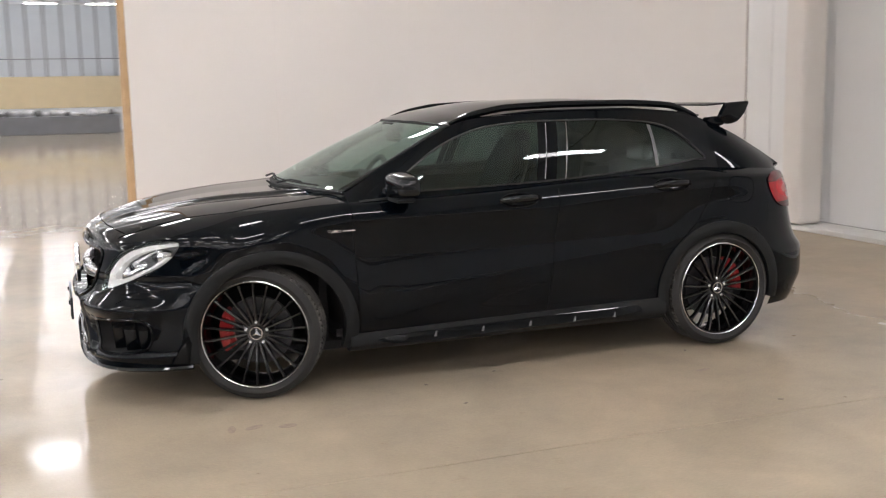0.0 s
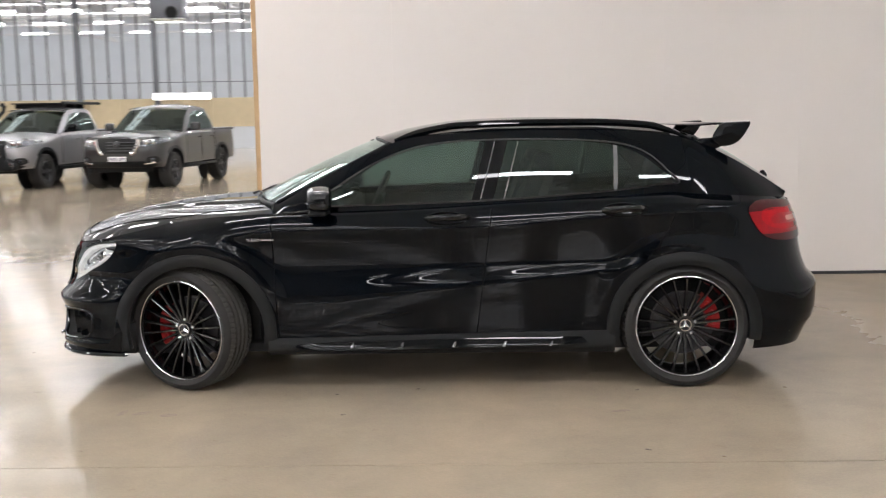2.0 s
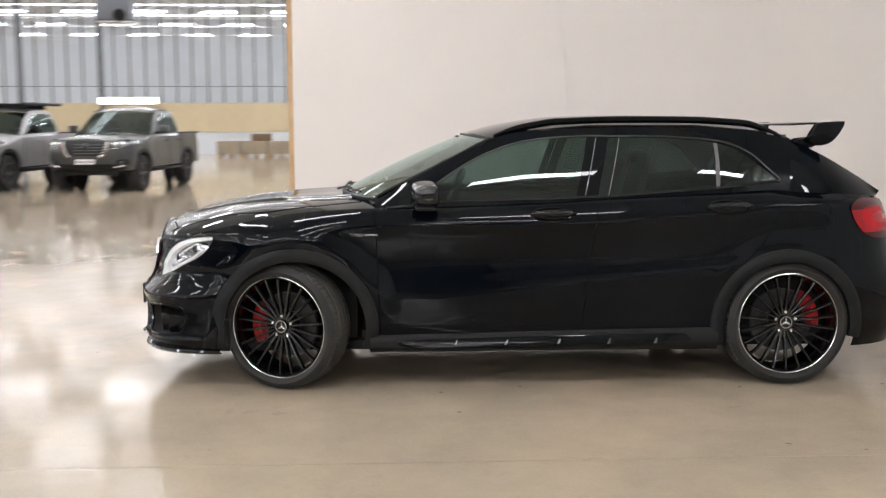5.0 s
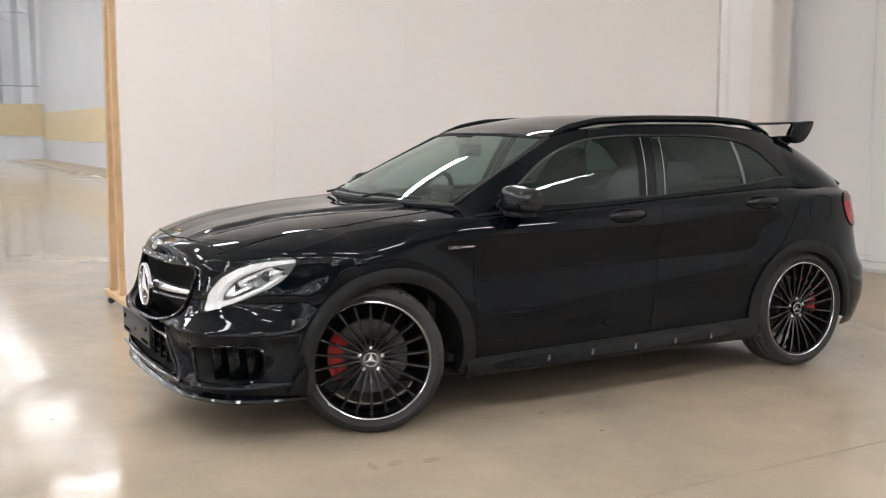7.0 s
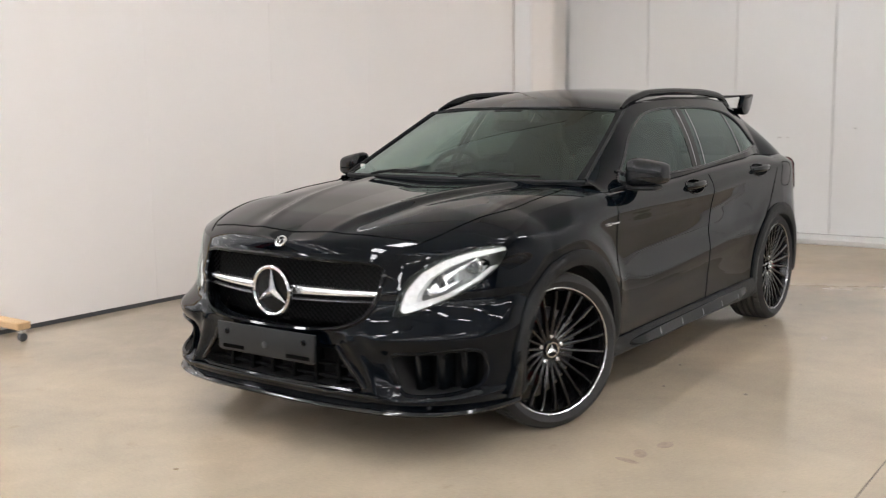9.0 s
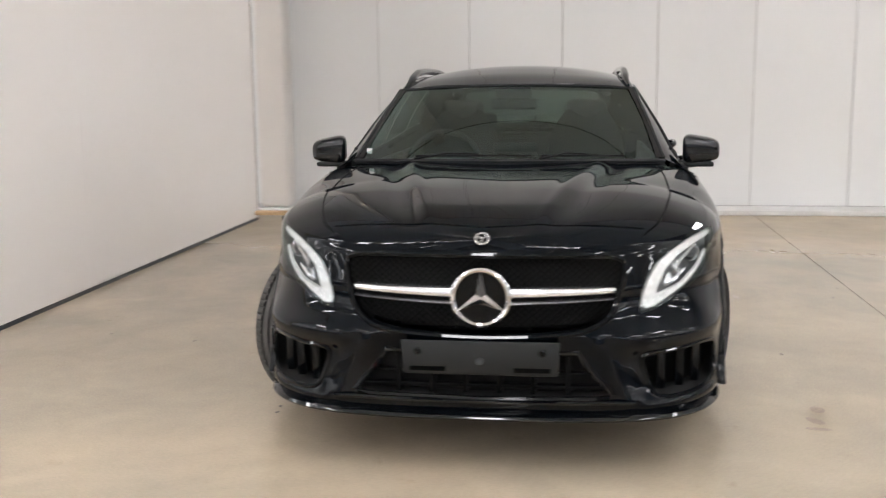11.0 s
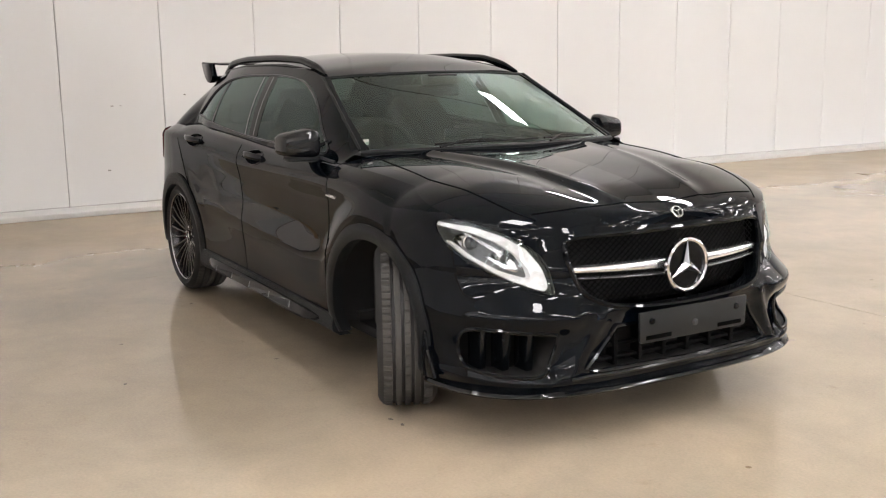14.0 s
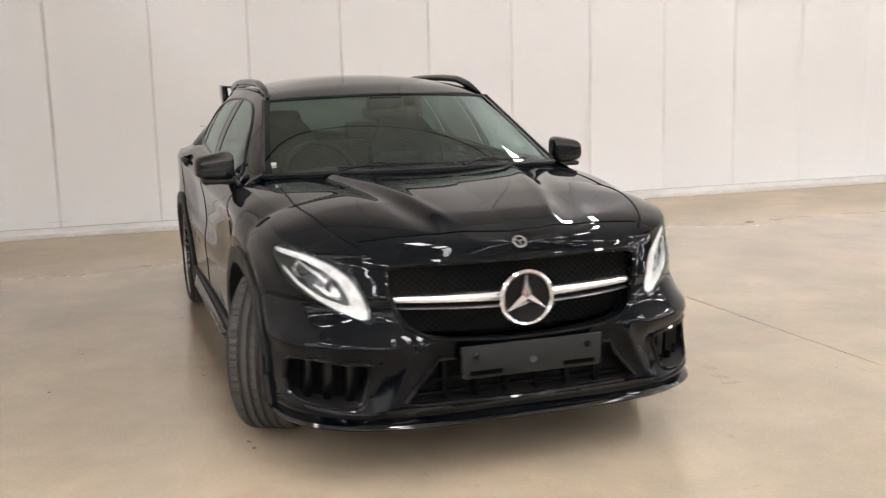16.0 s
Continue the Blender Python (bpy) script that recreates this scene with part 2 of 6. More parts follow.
CLEAR = glass("clear_lens", (0.93, 0.94, 0.95))
WINDSCREEN = glass("windscreen_glass", (0.50, 0.62, 0.58), ior=1.66)
TINT = glass("tinted_glass", (0.28, 0.37, 0.34), ior=1.45)
PRIVACY = glass("privacy_glass", (0.115, 0.16, 0.145), ior=1.45)
LEATHER = material("black_leather", (0.007, 0.0085, 0.009), 0.55, bump=0.3, bump_scale=180, spec=0.2)
TAIL_RED = material("tail_red", (0.36, 0.003, 0.010), 0.4, coat=1.0, spec=0.1, vary=0.35, scale=22)
TAIL_LIGHT = material("tail_pale", (0.75, 0.32, 0.3), 0.15, coat=1.0)
LAMP_DARK = material("lamp_bucket", (0.17, 0.17, 0.175), 0.34, metal=0.85, vary=0.3, scale=40)
DRL = material("light_guide", (0.62, 0.62, 0.62), 0.25, emit=(1.0, 0.98, 0.95), power=0.20, vary=0.35, scale=45)
WHITE_STICKER = material("white_sticker", (0.8, 0.8, 0.78), 0.6)

# ---------------------------------------------------------------- surfaces of the hall
def concrete():
    m = bpy.data.materials.new("polished_concrete")
    m.use_nodes = True
    t = m.node_tree
    n, k = t.nodes, t.links
    p = n["Principled BSDF"]
    co = n.new("ShaderNodeTexCoord")

    def noisy(scale, detail=6, rough=0.55, warp=0.0):
        q = n.new("ShaderNodeTexNoise")
        q.inputs["Scale"].default_value, q.inputs["Detail"].default_value = scale, detail
        q.inputs["Roughness"].default_value, q.inputs["Distortion"].default_value = rough, warp
        k.new(co.outputs["Object"], q.inputs["Vector"])
        return q.outputs["Fac"]

    def ramp(src, *stops):
        r = n.new("ShaderNodeValToRGB")
        el = r.color_ramp.elements
        while len(el) < len(stops):
            el.new(0.5)
        for e, (pos, c) in zip(el, stops):
            e.position, e.color = pos, (*c, 1)
        k.new(src, r.inputs[0])
        return r.outputs["Color"]

    def blend(kind, fac, a, b):
        x = n.new("ShaderNodeMix")
        x.data_type, x.blend_type = "RGBA", kind
        x.inputs["Factor"].default_value = fac
        k.new(a, x.inputs["A"])
        k.new(b, x.inputs["B"])
        return x.outputs["Result"]
    base = ramp(noisy(0.45, 9, 0.62, 0.3), (0.32, FLOOR_DARK), (0.5, (0.378, 0.32, 0.25)), (0.68, FLOOR_LIGHT))
    cloud = ramp(noisy(2.1, 9, 0.68, 0.4), (0.3, (0.86, 0.87, 0.86)), (0.72, (1.08, 1.06, 1.01)))
    blotch = ramp(noisy(6.5, 6, 0.7, 0.2), (0.62, (1, 1, 1)), (0.80, (0.80, 0.77, 0.71)))
    grain = ramp(noisy(90, 3), (0.3, (0.93, 0.93, 0.93)), (0.7, (1.05, 1.05, 1.05)))
    specks = n.new("ShaderNodeTexVoronoi")
    specks.inputs["Scale"].default_value = 2.3
    k.new(co.outputs["Object"], specks.inputs["Vector"])
    spot = ramp(specks.outputs["Distance"], (0.0, (0.45, 0.40, 0.33)), (0.022, (0.62, 0.57, 0.5)), (0.03, (1, 1, 1)))
    col = blend("MULTIPLY", 1, blend("MULTIPLY", 1, blend("MULTIPLY", 1, blend("MULTIPLY", 1, base, cloud), blotch), grain), spot)
    k.new(col, p.inputs["Base Color"])
    rr = n.new("ShaderNodeMapRange")
    rr.inputs["From Min"].default_value, rr.inputs["From Max"].default_value = 0.3, 0.7
    rr.inputs["To Min"].default_value, rr.inputs["To Max"].default_value = FLOOR_ROUGH
    k.new(noisy(1.1, 7, 0.65, 0.8), rr.inputs["Value"])
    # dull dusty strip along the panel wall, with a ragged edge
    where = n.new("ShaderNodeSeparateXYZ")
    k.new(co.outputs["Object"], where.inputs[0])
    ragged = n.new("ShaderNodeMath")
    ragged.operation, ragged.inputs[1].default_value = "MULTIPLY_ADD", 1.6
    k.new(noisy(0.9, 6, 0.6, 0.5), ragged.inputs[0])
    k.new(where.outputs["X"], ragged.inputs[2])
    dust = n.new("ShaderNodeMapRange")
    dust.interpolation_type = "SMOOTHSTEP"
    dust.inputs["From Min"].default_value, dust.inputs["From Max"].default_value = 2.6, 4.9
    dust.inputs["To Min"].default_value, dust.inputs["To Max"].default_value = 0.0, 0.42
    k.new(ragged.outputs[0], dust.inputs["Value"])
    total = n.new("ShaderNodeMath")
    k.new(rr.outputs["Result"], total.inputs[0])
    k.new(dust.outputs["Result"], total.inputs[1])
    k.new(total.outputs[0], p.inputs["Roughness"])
    p.inputs["Specular IOR Level"].default_value = 0.24
    b = n.new("ShaderNodeBump")
    b.inputs["Strength"].default_value, b.inputs["Distance"].default_value = 0.012, 0.01
    k.new(noisy(5.0, 3), b.inputs["Height"])
    k.new(b.outputs["Normal"], p.inputs["Normal"])
    return m


FLOOR_DARK, FLOOR_LIGHT, FLOOR_ROUGH = (0.335, 0.281, 0.216), (0.455, 0.371, 0.282), (0.05, 0.15)
CONCRETE = concrete()
JOINT = material("joint_filler", (0.10, 0.085, 0.07), 0.8)
BOARD = material("white_board", (0.83, 0.795, 0.765), 0.40, vary=0.03, scale=0.6, bump=0.05, bump_scale=220)
PANEL = material("white_panel", (0.635, 0.63, 0.62), 0.42, vary=0.025, scale=0.5, bump=0.04, bump_scale=150, object_random=0.5, rough_vary=0.08)
KERB = material("white_kerb", (0.56, 0.55, 0.535), 0.6, vary=0.08, scale=5, bump=0.2, bump_scale=40)
TIMBER = material("pine_timber", (0.52, 0.35, 0.19), 0.6, vary=0.22, scale=9, bump=0.2, bump_scale=70)
CLADDING = material("grey_cladding", (0.70, 0.735, 0.775), 0.6, vary=0.06, scale=0.8)
STEEL = material("galvanised_steel", (0.36, 0.37, 0.385), 0.5, metal=0.3, vary=0.1, scale=3)
STEEL_WHITE = material("white_steel", (0.72, 0.72, 0.72), 0.45)
STUD_STEEL = material("stud_steel", (0.17, 0.18, 0.20), 0.5, metal=0.2, vary=0.1, scale=3)
PLY = material("plywood", (0.60, 0.50, 0.325), 0.6, vary=0.10, scale=2.0, object_random=0.4)
ROOFING = material("roof_sheet", (0.78, 0.80, 0.81), 0.6, vary=0.06, scale=0.7)
DARK_METAL = material("dark_metal", (0.05, 0.052, 0.056), 0.5)
LIT = material("lamp_diffuser", (0.9, 0.9, 0.9), 0.4, emit=LAMP_TINT, power=LAMP_POWER)
LIT_PANEL = material("panel_glow", (0.9, 0.9, 0.9), 0.4, emit=(1, 1, 1), power=4.0)
HOUSING = material("lamp_housing", (0.7, 0.7, 0.7), 0.5)


def structure(name, bm, mat, label, category, smooth=0):
    ob = bm_ob(name, bm, mat, smooth)
    return tagged(ob, label, category, kind="structure")


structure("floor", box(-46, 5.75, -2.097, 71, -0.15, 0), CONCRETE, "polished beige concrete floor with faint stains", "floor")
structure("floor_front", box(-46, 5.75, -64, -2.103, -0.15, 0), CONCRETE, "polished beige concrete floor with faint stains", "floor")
structure("floor_joint", box(-46, 5.75, -2.1035, -2.0965, -0.15, -0.003), JOINT, "dark filler in the saw-cut floor joint", "joint")
PATCH = material("patch_filler", (0.21, 0.155, 0.105), 0.6, vary=0.3, scale=50)
for i, (x0, y0, turn) in enumerate(((-1.34, -1.33, 0), (-1.49, -1.29, 30), (-1.59, -1.28, 80), (0.93, -1.33, 10), (-2.9, -1.6, 0), (2.2, -2.9, 40))):
    ring = lathe([(0.030, 0.0004), (0.024, 0.0012), (0.017, 0.0004), (0.0, 0.0005)], 18, "z")
    for vtx in ring.verts:
        vtx.co.x *= 1.5 + 0.25 * math.sin(7 * i)
        vtx.co.y *= 0.8 + 0.2 * math.cos(5 * i)
    ob = bm_ob("floor_patch", ring, PATCH, 40)
    ob.matrix_basis = pose(x0, y0, 0.0002, 0, 0, turn)
    tagged(ob, "small brown filled bolt hole in the floor", "floor patch", kind="structure")

GRIT = material("dry_dirt", (0.12, 0.10, 0.08), 0.9)
scrap_random = random.Random(11)
for x0, y0 in ((-0.53, -0.97), (-0.10, -0.875), (0.96, -1.93), (1.08, -0.94), (-0.46, -1.35), (-0.47, 1.0), (0.9, 1.0), (0.21, 1.575), (-0.47, 1.72), (-0.36, 2.245), (-1.52, 0.93), (-1.6, 0.92), (2.59, -4.77)):
    crumb = bmesh.new()
    bmesh.ops.create_icosphere(crumb, subdivisions=1, radius=1)
    for vtx in crumb.verts:
        vtx.co *= scrap_random.uniform(0.6, 1.15)
        vtx.co = (vtx.co.x * 0.017, vtx.co.y * 0.009, max(0.0, vtx.co.z * 0.003))
    ob = bm_ob("dirt_crumb", crumb, GRIT, 60)
    ob.matrix_basis = pose(x0, y0, 0.0, 0, 0, scrap_random.uniform(0, 180))
    tagged(ob, "small dry crumb of dark dirt on the floor", "dirt", "crumbs of dirt")

# panel wall behind the car, with a kerb at its foot
wall_back = structure("wall_back", box(5.415, 5.70, -64, 12.2, 0, 9.2), JOINT, "white insulated panel wall with vertical joints", "wall")
y = 0.840 + 0.986 * 11
while y > -63.0:
    me = bpy.data.meshes.get("panel_sheet")
    if me is None:
        ob = bm_ob("panel", box(-0.02, 0, -0.9795, 0, 0, 9.05, 0.003, 1), PANEL, 0)
        ob.data.name = "panel_sheet"
    else:
        ob = new("panel", me)
    ob.parent = wall_back
    ob.location = (5.415, y - 0.003, 0.0505)
    y -= 0.986
MARK = material("wall_scuff", (0.16, 0.145, 0.13), 0.8)
for i, (y, z, w, h) in enumerate([(0.533, 0.428, 0.03, 0.012), (-0.237, 1.121, 0.022, 0.016), (0.469, 1.03, 0.03, 0.02), (0.385, 1.032, 0.025, 0.012)] + [(1.9, 0.16, 0.20, 0.006), (2.9, 0.14, 0.12, 0.005), (-0.9, 0.15, 0.16, 0.005)]):
    spot = bmesh.new()
    bmesh.ops.create_circle(spot, cap_ends=True, segments=9, radius=1)
    for vtx in spot.verts:
        k = 1 + 0.35 * math.sin(5 * vtx.co.x + 3 * i)
        vtx.co = (0, vtx.co.x * w * k * 0.5, vtx.co.y * h * k * 0.5)
    ob = bm_ob("wall_mark", spot, MARK if i in (0, 1) else material("faint_scuff", (0.42, 0.40, 0.38), 0.8), 0)
    ob.location = (5.3925, 2.749 + (y - 2.749) * 1.042, 1.454 + (z - 1.454) * 1.042)
    tagged(ob, "small dark scuff mark on the white panel wall", "scuff mark", "wall scuffs", "structure")
structure("kerb", box(4.967, 5.392, -64, 12.2, 0, 0.05, 0.010), KERB, "white painted kerb along the foot of the panel wall", "kerb")
structure("wall_side", box(4.35, 5.70, 12.25, 71, 0, 9.2), material("pale_concrete", (0.60, 0.615, 0.635), 0.7, vary=0.06, scale=0.8, bump=0.1), "pale grey concrete wall of the hall", "wall")
structure("wall_end", box(-46, 4.3, 70, 70.3, 0, 9.2), CLADDING, "pale blue-grey clad end wall of the warehouse", "wall")
wall_far = structure("wall_far", box(-46, 4.3, 48, 48.1, 0, 2.66), CLADDING, "low plywood-lined dividing wall with open steel studs", "wall")
# out of view, added to close the left side
structure("wall_left_unseen", box(-46.3, -46, -64, 70.3, 0, 9.2), CLADDING, "unseen pale grey wall added to close the warehouse", "wall")
# out of view, added and kept dark so the car's paint reflects little
structure("wall_front_unseen", box(-46, 5.70, -64.3, -64, 0, 9.2), material("front_wall", (0.14, 0.14, 0.145), 0.7, vary=0.08, scale=0.7), "unseen dark grey wall added to close the hall", "wall")
structure("ceiling", box(-46.3, 5.75, -64.3, 70.3, 9.2, 9.4), ROOFING, "grey sheet metal roof lining", "ceiling")

post = bm_ob("boxed_column", box(4.97, 5.27, 2.75, 3.07, 0.055, 9.15, 0.05, 4), material("cream_paint", (0.60, 0.565, 0.53), 0.5, vary=0.05, scale=1.5), 30)
tagged(post, "cream painted boxed column standing in front of the panel wall", "column", kind="structure")

# plywood band along the far walls
for i, x in enumerate(lin(-45, 1.8, 20)):
    ob = bm_ob("plywood_sheet", box(0, 2.458, 47.94, 47.995, 1.14, 2.66, 0.004, 1), PLY, 0)
    ob.parent = wall_far
    ob.location = (x, 0, 0)
for y in lin(31.0, 45.6, 7):
    ob = bm_ob("plywood_sheet", box(4.30, 4.345, y, y + 2.40, 0.94, 2.22, 0.004, 1), PLY, 0)
    ob.parent = wall_far

# studs and posts in front of the far wall
stud = bm_ob("stud", box(-0.045, 0.045, 47.9, 48.0, 2.66, 9.15, 0.008, 1), STUD_STEEL, 0)
stud.parent = wall_far
x = -44.0
stud.location = (x, 0, 0)
while x < 3.5:
    x += 0.80
    ob = new("stud", stud.data)
    ob.parent = wall_far
    ob.location = (x, 0, 0)
for x, w in ((-15.8, 0.10), (-19.9, 0.13), (-25.8, 0.08)):
    ob = bm_ob("steel_column", box(x - w, x + w, 47.55, 47.85, 0, 9.15, 0.01, 1), STUD_STEEL, 0)
    tagged(ob, "grey steel column at the warehouse end wall", "column", "steel columns", "structure")
ob = bm_ob("steel_column", box(-24.6, -24.2, 40.8, 41.2, 0, 9.15, 0.015, 1), STEEL_WHITE, 0)
tagged(ob, "white painted steel column in the warehouse", "column", "steel columns", "structure")
ob = bm_ob("cable_rail", tube([(-45, 47.86, 3.5), (4.2, 47.86, 3.5)], 0.02, 6), STUD_STEEL, 40)
tagged(ob, "thin steel rail along the stud wall", "rail", kind="structure")


def truss(y, z0, z1):
    t = empty("roof_truss", 0, y, 0)
    tagged(t, "white painted steel lattice roof truss", "roof truss", "roof trusses", "structure")
    for z in (z0, z1):
        part("chord", box(-46, 4.2, -0.06, 0.06, z - 0.045, z + 0.045, 0.01, 1), STEEL_WHITE, t)
    web = bmesh.new()
    for i in range(42):
        x = -45.5 + 1.18 * i
        for a, b in (((x, z0), (x + 0.59, z1)), ((x + 0.59, z1), (x + 1.18, z0))):
            join(web, tube([(a[0], 0, a[1]), (b[0], 0, b[1])], 0.030, 5))
    part("web", web, STEEL_WHITE, t)
    return t


for y in (-55.0, -42.0, -28.0, -15.0, -2.3, 10.0, 22.5, 35.0, 52.0, 57.0, 63.0):
    truss(y, 7.40 if y > 45 else 7.6, 8.6)
for x in lin(-42, 2, 9):
    ob = bm_ob("roof_purlin", box(x - 0.05, x + 0.05, -63.5, 70, 8.66, 8.8), STEEL_WHITE, 0)
    tagged(ob, "white steel roof purlin", "purlin", "roof purlins", "structure")

brace = empty("roof_brace", -25.8, 60.0, 7.4)
tagged(brace, "sloping white steel brace under the far roof", "roof brace", kind="structure")
for dz in (0.0, 0.22):
    part("brace_tube", tube([(-4.1, 0, 0.84 + dz), (0.4, 0, -0.10 + dz * 0.8), (4.0, 0, -0.82 + dz * 0.5)], 0.055, 7), STEEL_WHITE, brace)
part("brace_end", tube([(2.6, 0, -0.60), (4.0, 0, -0.50), (5.2, 0, -0.66), (4.0, 0, -0.84)], 0.045, 6, True), STEEL_WHITE, brace)

# rows of linear lamps under the roof
def strip_lamp(drop, tubes, text):
    lamp = empty("ceiling_lamp")
    tagged(lamp, text, "lamp", "ceiling lamps")
    half = 0.0475 * tubes
    part("housing", box(-0.82, 0.82, -half - 0.01, half + 0.01, 0.0, 0.07, 0.012), HOUSING, lamp)
    for i in range(tubes):
        y = -half + 0.095 * i
        part("diffuser", box(-0.80, 0.80, y, y + 0.085, -0.012, 0.004), LIT, lamp)
    # glowing strip added on top of the housing to brighten the roof
    part("roof_fill", box(-0.80, 0.80, -0.04, 0.04, 0.0705, 0.078), LIT, lamp)
    part("cable", tube([(0, 0, 0.078), (0, 0, drop)], 0.006, 5), STEEL, lamp)
    return lamp


LAMP_Z = 6.85
panel_lamp = strip_lamp(9.21 - LAMP_Z, 5, "white linear LED lamp hanging below the roof")
batten_lamp = strip_lamp(9.21 - LAMP_Z, 2, "narrow white LED batten hanging below the roof")
single_lamp = strip_lamp(9.21 - LAMP_Z, 1, "single white LED tube hanging below the roof")
used = set()
for i in range(15):
    for j in range(-7, 13):
        if (i < 2 and j == 3) or (j < 0 and i > 10) or (i == 0 and (j > 4 or j < 2)):
            continue
        lamp = panel_lamp if j < 6 or (j == 6 and i == 2) else batten_lamp if i < 5 else single_lamp
        place = pose(4.1 - 3.3 * i, -18.0 + 6.2 * j, LAMP_Z)
        if lamp.name in used:
            copy_thing(lamp, place)
        else:
            lamp.matrix_basis = place
            used.add(lamp.name)

# translucent roof lights over the far half of the warehouse
ROOF_LIGHT = material("roof_light", (0.9, 0.9, 0.9), 0.5, emit=(0.95, 0.98, 1.04), power=4.4)
for k in range(9):
    light = empty("roof_light", -20.5, 17.4 + 6.2 * k, 9.15)
    tagged(light, "glowing translucent roof light strip", "roof light", "roof lights", "structure")
    for q in range(4):
        part("roof_light_sheet", box(-23.4 + 12.0 * q, -11.5 + 12.0 * q, -0.52, 0.52, 0.0, 0.03, 0.004, 1), ROOF_LIGHT, light)
    for y in (-0.56, 0.56):
        part("roof_light_curb", box(-23.5, 24.6, y - 0.03, y + 0.03, -0.03, 0.045, 0.004, 1), STEEL_WHITE, light)

# movable white screen behind the car on timber feet
screen_wall = empty("partition_screen", 1.3, 2.91, 0)
tagged(screen_wall, "tall white board screen on timber feet with castors", "partition")


def at_screen(name, bm, mat, label="", smooth=35):
    ob = part(name, bm, mat, screen_wall, label, smooth)
    ob.matrix_parent_inverse = Matrix.Translation((-1.3, -2.91, 0))
    return ob


for i in range(5):
    x0 = -1.655 + 1.205 * i
    at_screen("board", box(x0, x0 + 1.2045, 2.91, 2.925, 0.030, 3.66, 0.0008, 1), BOARD, "white painted board", 0)
# dark strip drawn in place of the shade in the gap below
at_screen("gap_shade", box(-1.655, 4.37, 2.913, 2.922, 0.001, 0.0295), DARK_METAL, "dark strip standing for the shaded gap under the boards", 0)
# timber edge, its shade at the screen's end put into the dark colour
at_screen("edge_strip", box(4.3705, 4.384, 2.906, 2.926, 0.005, 3.66, 0.002, 1), material("shaded_edge", (0.16, 0.11, 0.075), 0.6, vary=0.2, scale=6), "timber edge strip coloured dark for its shade", 0)
for z in (0.08, 1.2, 2.4, 3.6):
    at_screen("frame_rail", box(-1.655, 4.365, 2.926, 2.97, z - 0.045, z + 0.045, 0.004, 1), TIMBER)
for x in (-1.68, 0.35, 2.3, 4.325):
    leg = tube([(x, 3.27, 0.10), (x, 3.0, 3.55)], 0.036, 4)
    at_screen("back_leg", leg, TIMBER, "raw pine leg", 30)
    at_screen("front_leg", box(x - 0.022, x + 0.022, 2.926, 2.985, 0.10, 3.65, 0.004, 1), TIMBER, "raw pine upright", 30)
    at_screen("foot", box(x - 0.045, x + 0.045, 2.60 if x < -1 else 2.58 if x > 4 else 2.93, 3.40, *((0.060, 0.100) if x > 4 else (0.075, 0.12)), 0.006, 1), TIMBER, "raw pine foot", 30)
    for y in (2.63 if x < -1 else 2.62 if x > 4 else 2.97, 3.36):
        c = at_screen("castor", lathe([(0, -0.014), (0.022, -0.014), (0.029, -0.008), (0.029, 0.008), (0.022, 0.014), (0, 0.014)], 20), DARK_METAL, "small dark castor")
        c.location = (x, y, 0.029)
        at_screen("castor_fork", box(x - 0.02, x + 0.02, y - 0.02, y + 0.02, 0.05, 0.076, 0.004, 1), SATIN)

# stores at the far end: crates, wrapped bundles, lit sign, air cooler
for i, x in enumerate((-9.15, -7.95, -6.75)):
    crate = empty("pallet_crate", x, 42.6, 0)
    tagged(crate, "plywood crate on a timber pallet", "crate", "pallet crates")
    part("side", box(0, 1.14, 0, 1.1, 0.13, 0.74, 0.01, 1), material("crate_board", (0.33, 0.27, 0.20), 0.7, vary=0.2, scale=4), crate)
    for k in range(4):
        part("batten", box(0.02 + 0.35 * k, 0.08 + 0.35 * k, -0.02, 0.0, 0.13, 0.74, 0.004, 1), material("batten_board", (0.36, 0.30, 0.22), 0.7, vary=0.15, scale=5), crate)
    for k in (0.0, 0.5, 1.0):
        part("skid", box(k, k + 0.12, 0, 1.1, 0, 0.13), TIMBER, crate)
ob = bm_ob("brown_box", box(-7.55, -6.65, 42.8, 43.5, 0.745, 1.08, 0.02), material("cardboard", (0.16, 0.10, 0.055), 0.8, vary=0.15), 0)
tagged(ob, "dark brown cardboard box on a crate", "box")
rack = bm_ob("low_rack", box(-5.0, 0.6, 43.0, 44.0, 0, 0.80, 0.02), material("rack_grey", (0.16, 0.165, 0.18), 0.6, vary=0.15, scale=2), 0)
tagged(rack, "low grey steel storage rack at the warehouse end", "rack")
rng = random.Random(4)
x = -4.9
while x < 0.4:
    w, h = rng.uniform(0.22, 0.5), rng.uniform(0.18, 0.36)
    b = bmesh.new()
    bmesh.ops.create_icosphere(b, subdivisions=2, radius=1)
    for vtx in b.verts:
        c = vtx.co
        vtx.co = (c.x * w * 0.5 * (1 + 0.2 * noise.noise(c * 2)), c.y * 0.3, c.z * h * 0.5 * (1 + 0.3 * noise.noise(c * 3)))
    g = rng.choice((0.15, 0.45, 0.7))
    ob = bm_ob("wrapped_parcel", b, material("wrap", (g, g, g * 1.03), 0.4, vary=0.2, scale=9), 60)
    ob.location = (x + w / 2, 43.5, 0.80 + h * 0.42)
    tagged(ob, "plastic-wrapped grey parcel lying on the rack", "parcel", "wrapped parcels")
    x += w * 0.9
sign = empty("light_panel", -14.3, 46.9, 2.74)
tagged(sign, "glowing white light panel above the plywood band", "light")
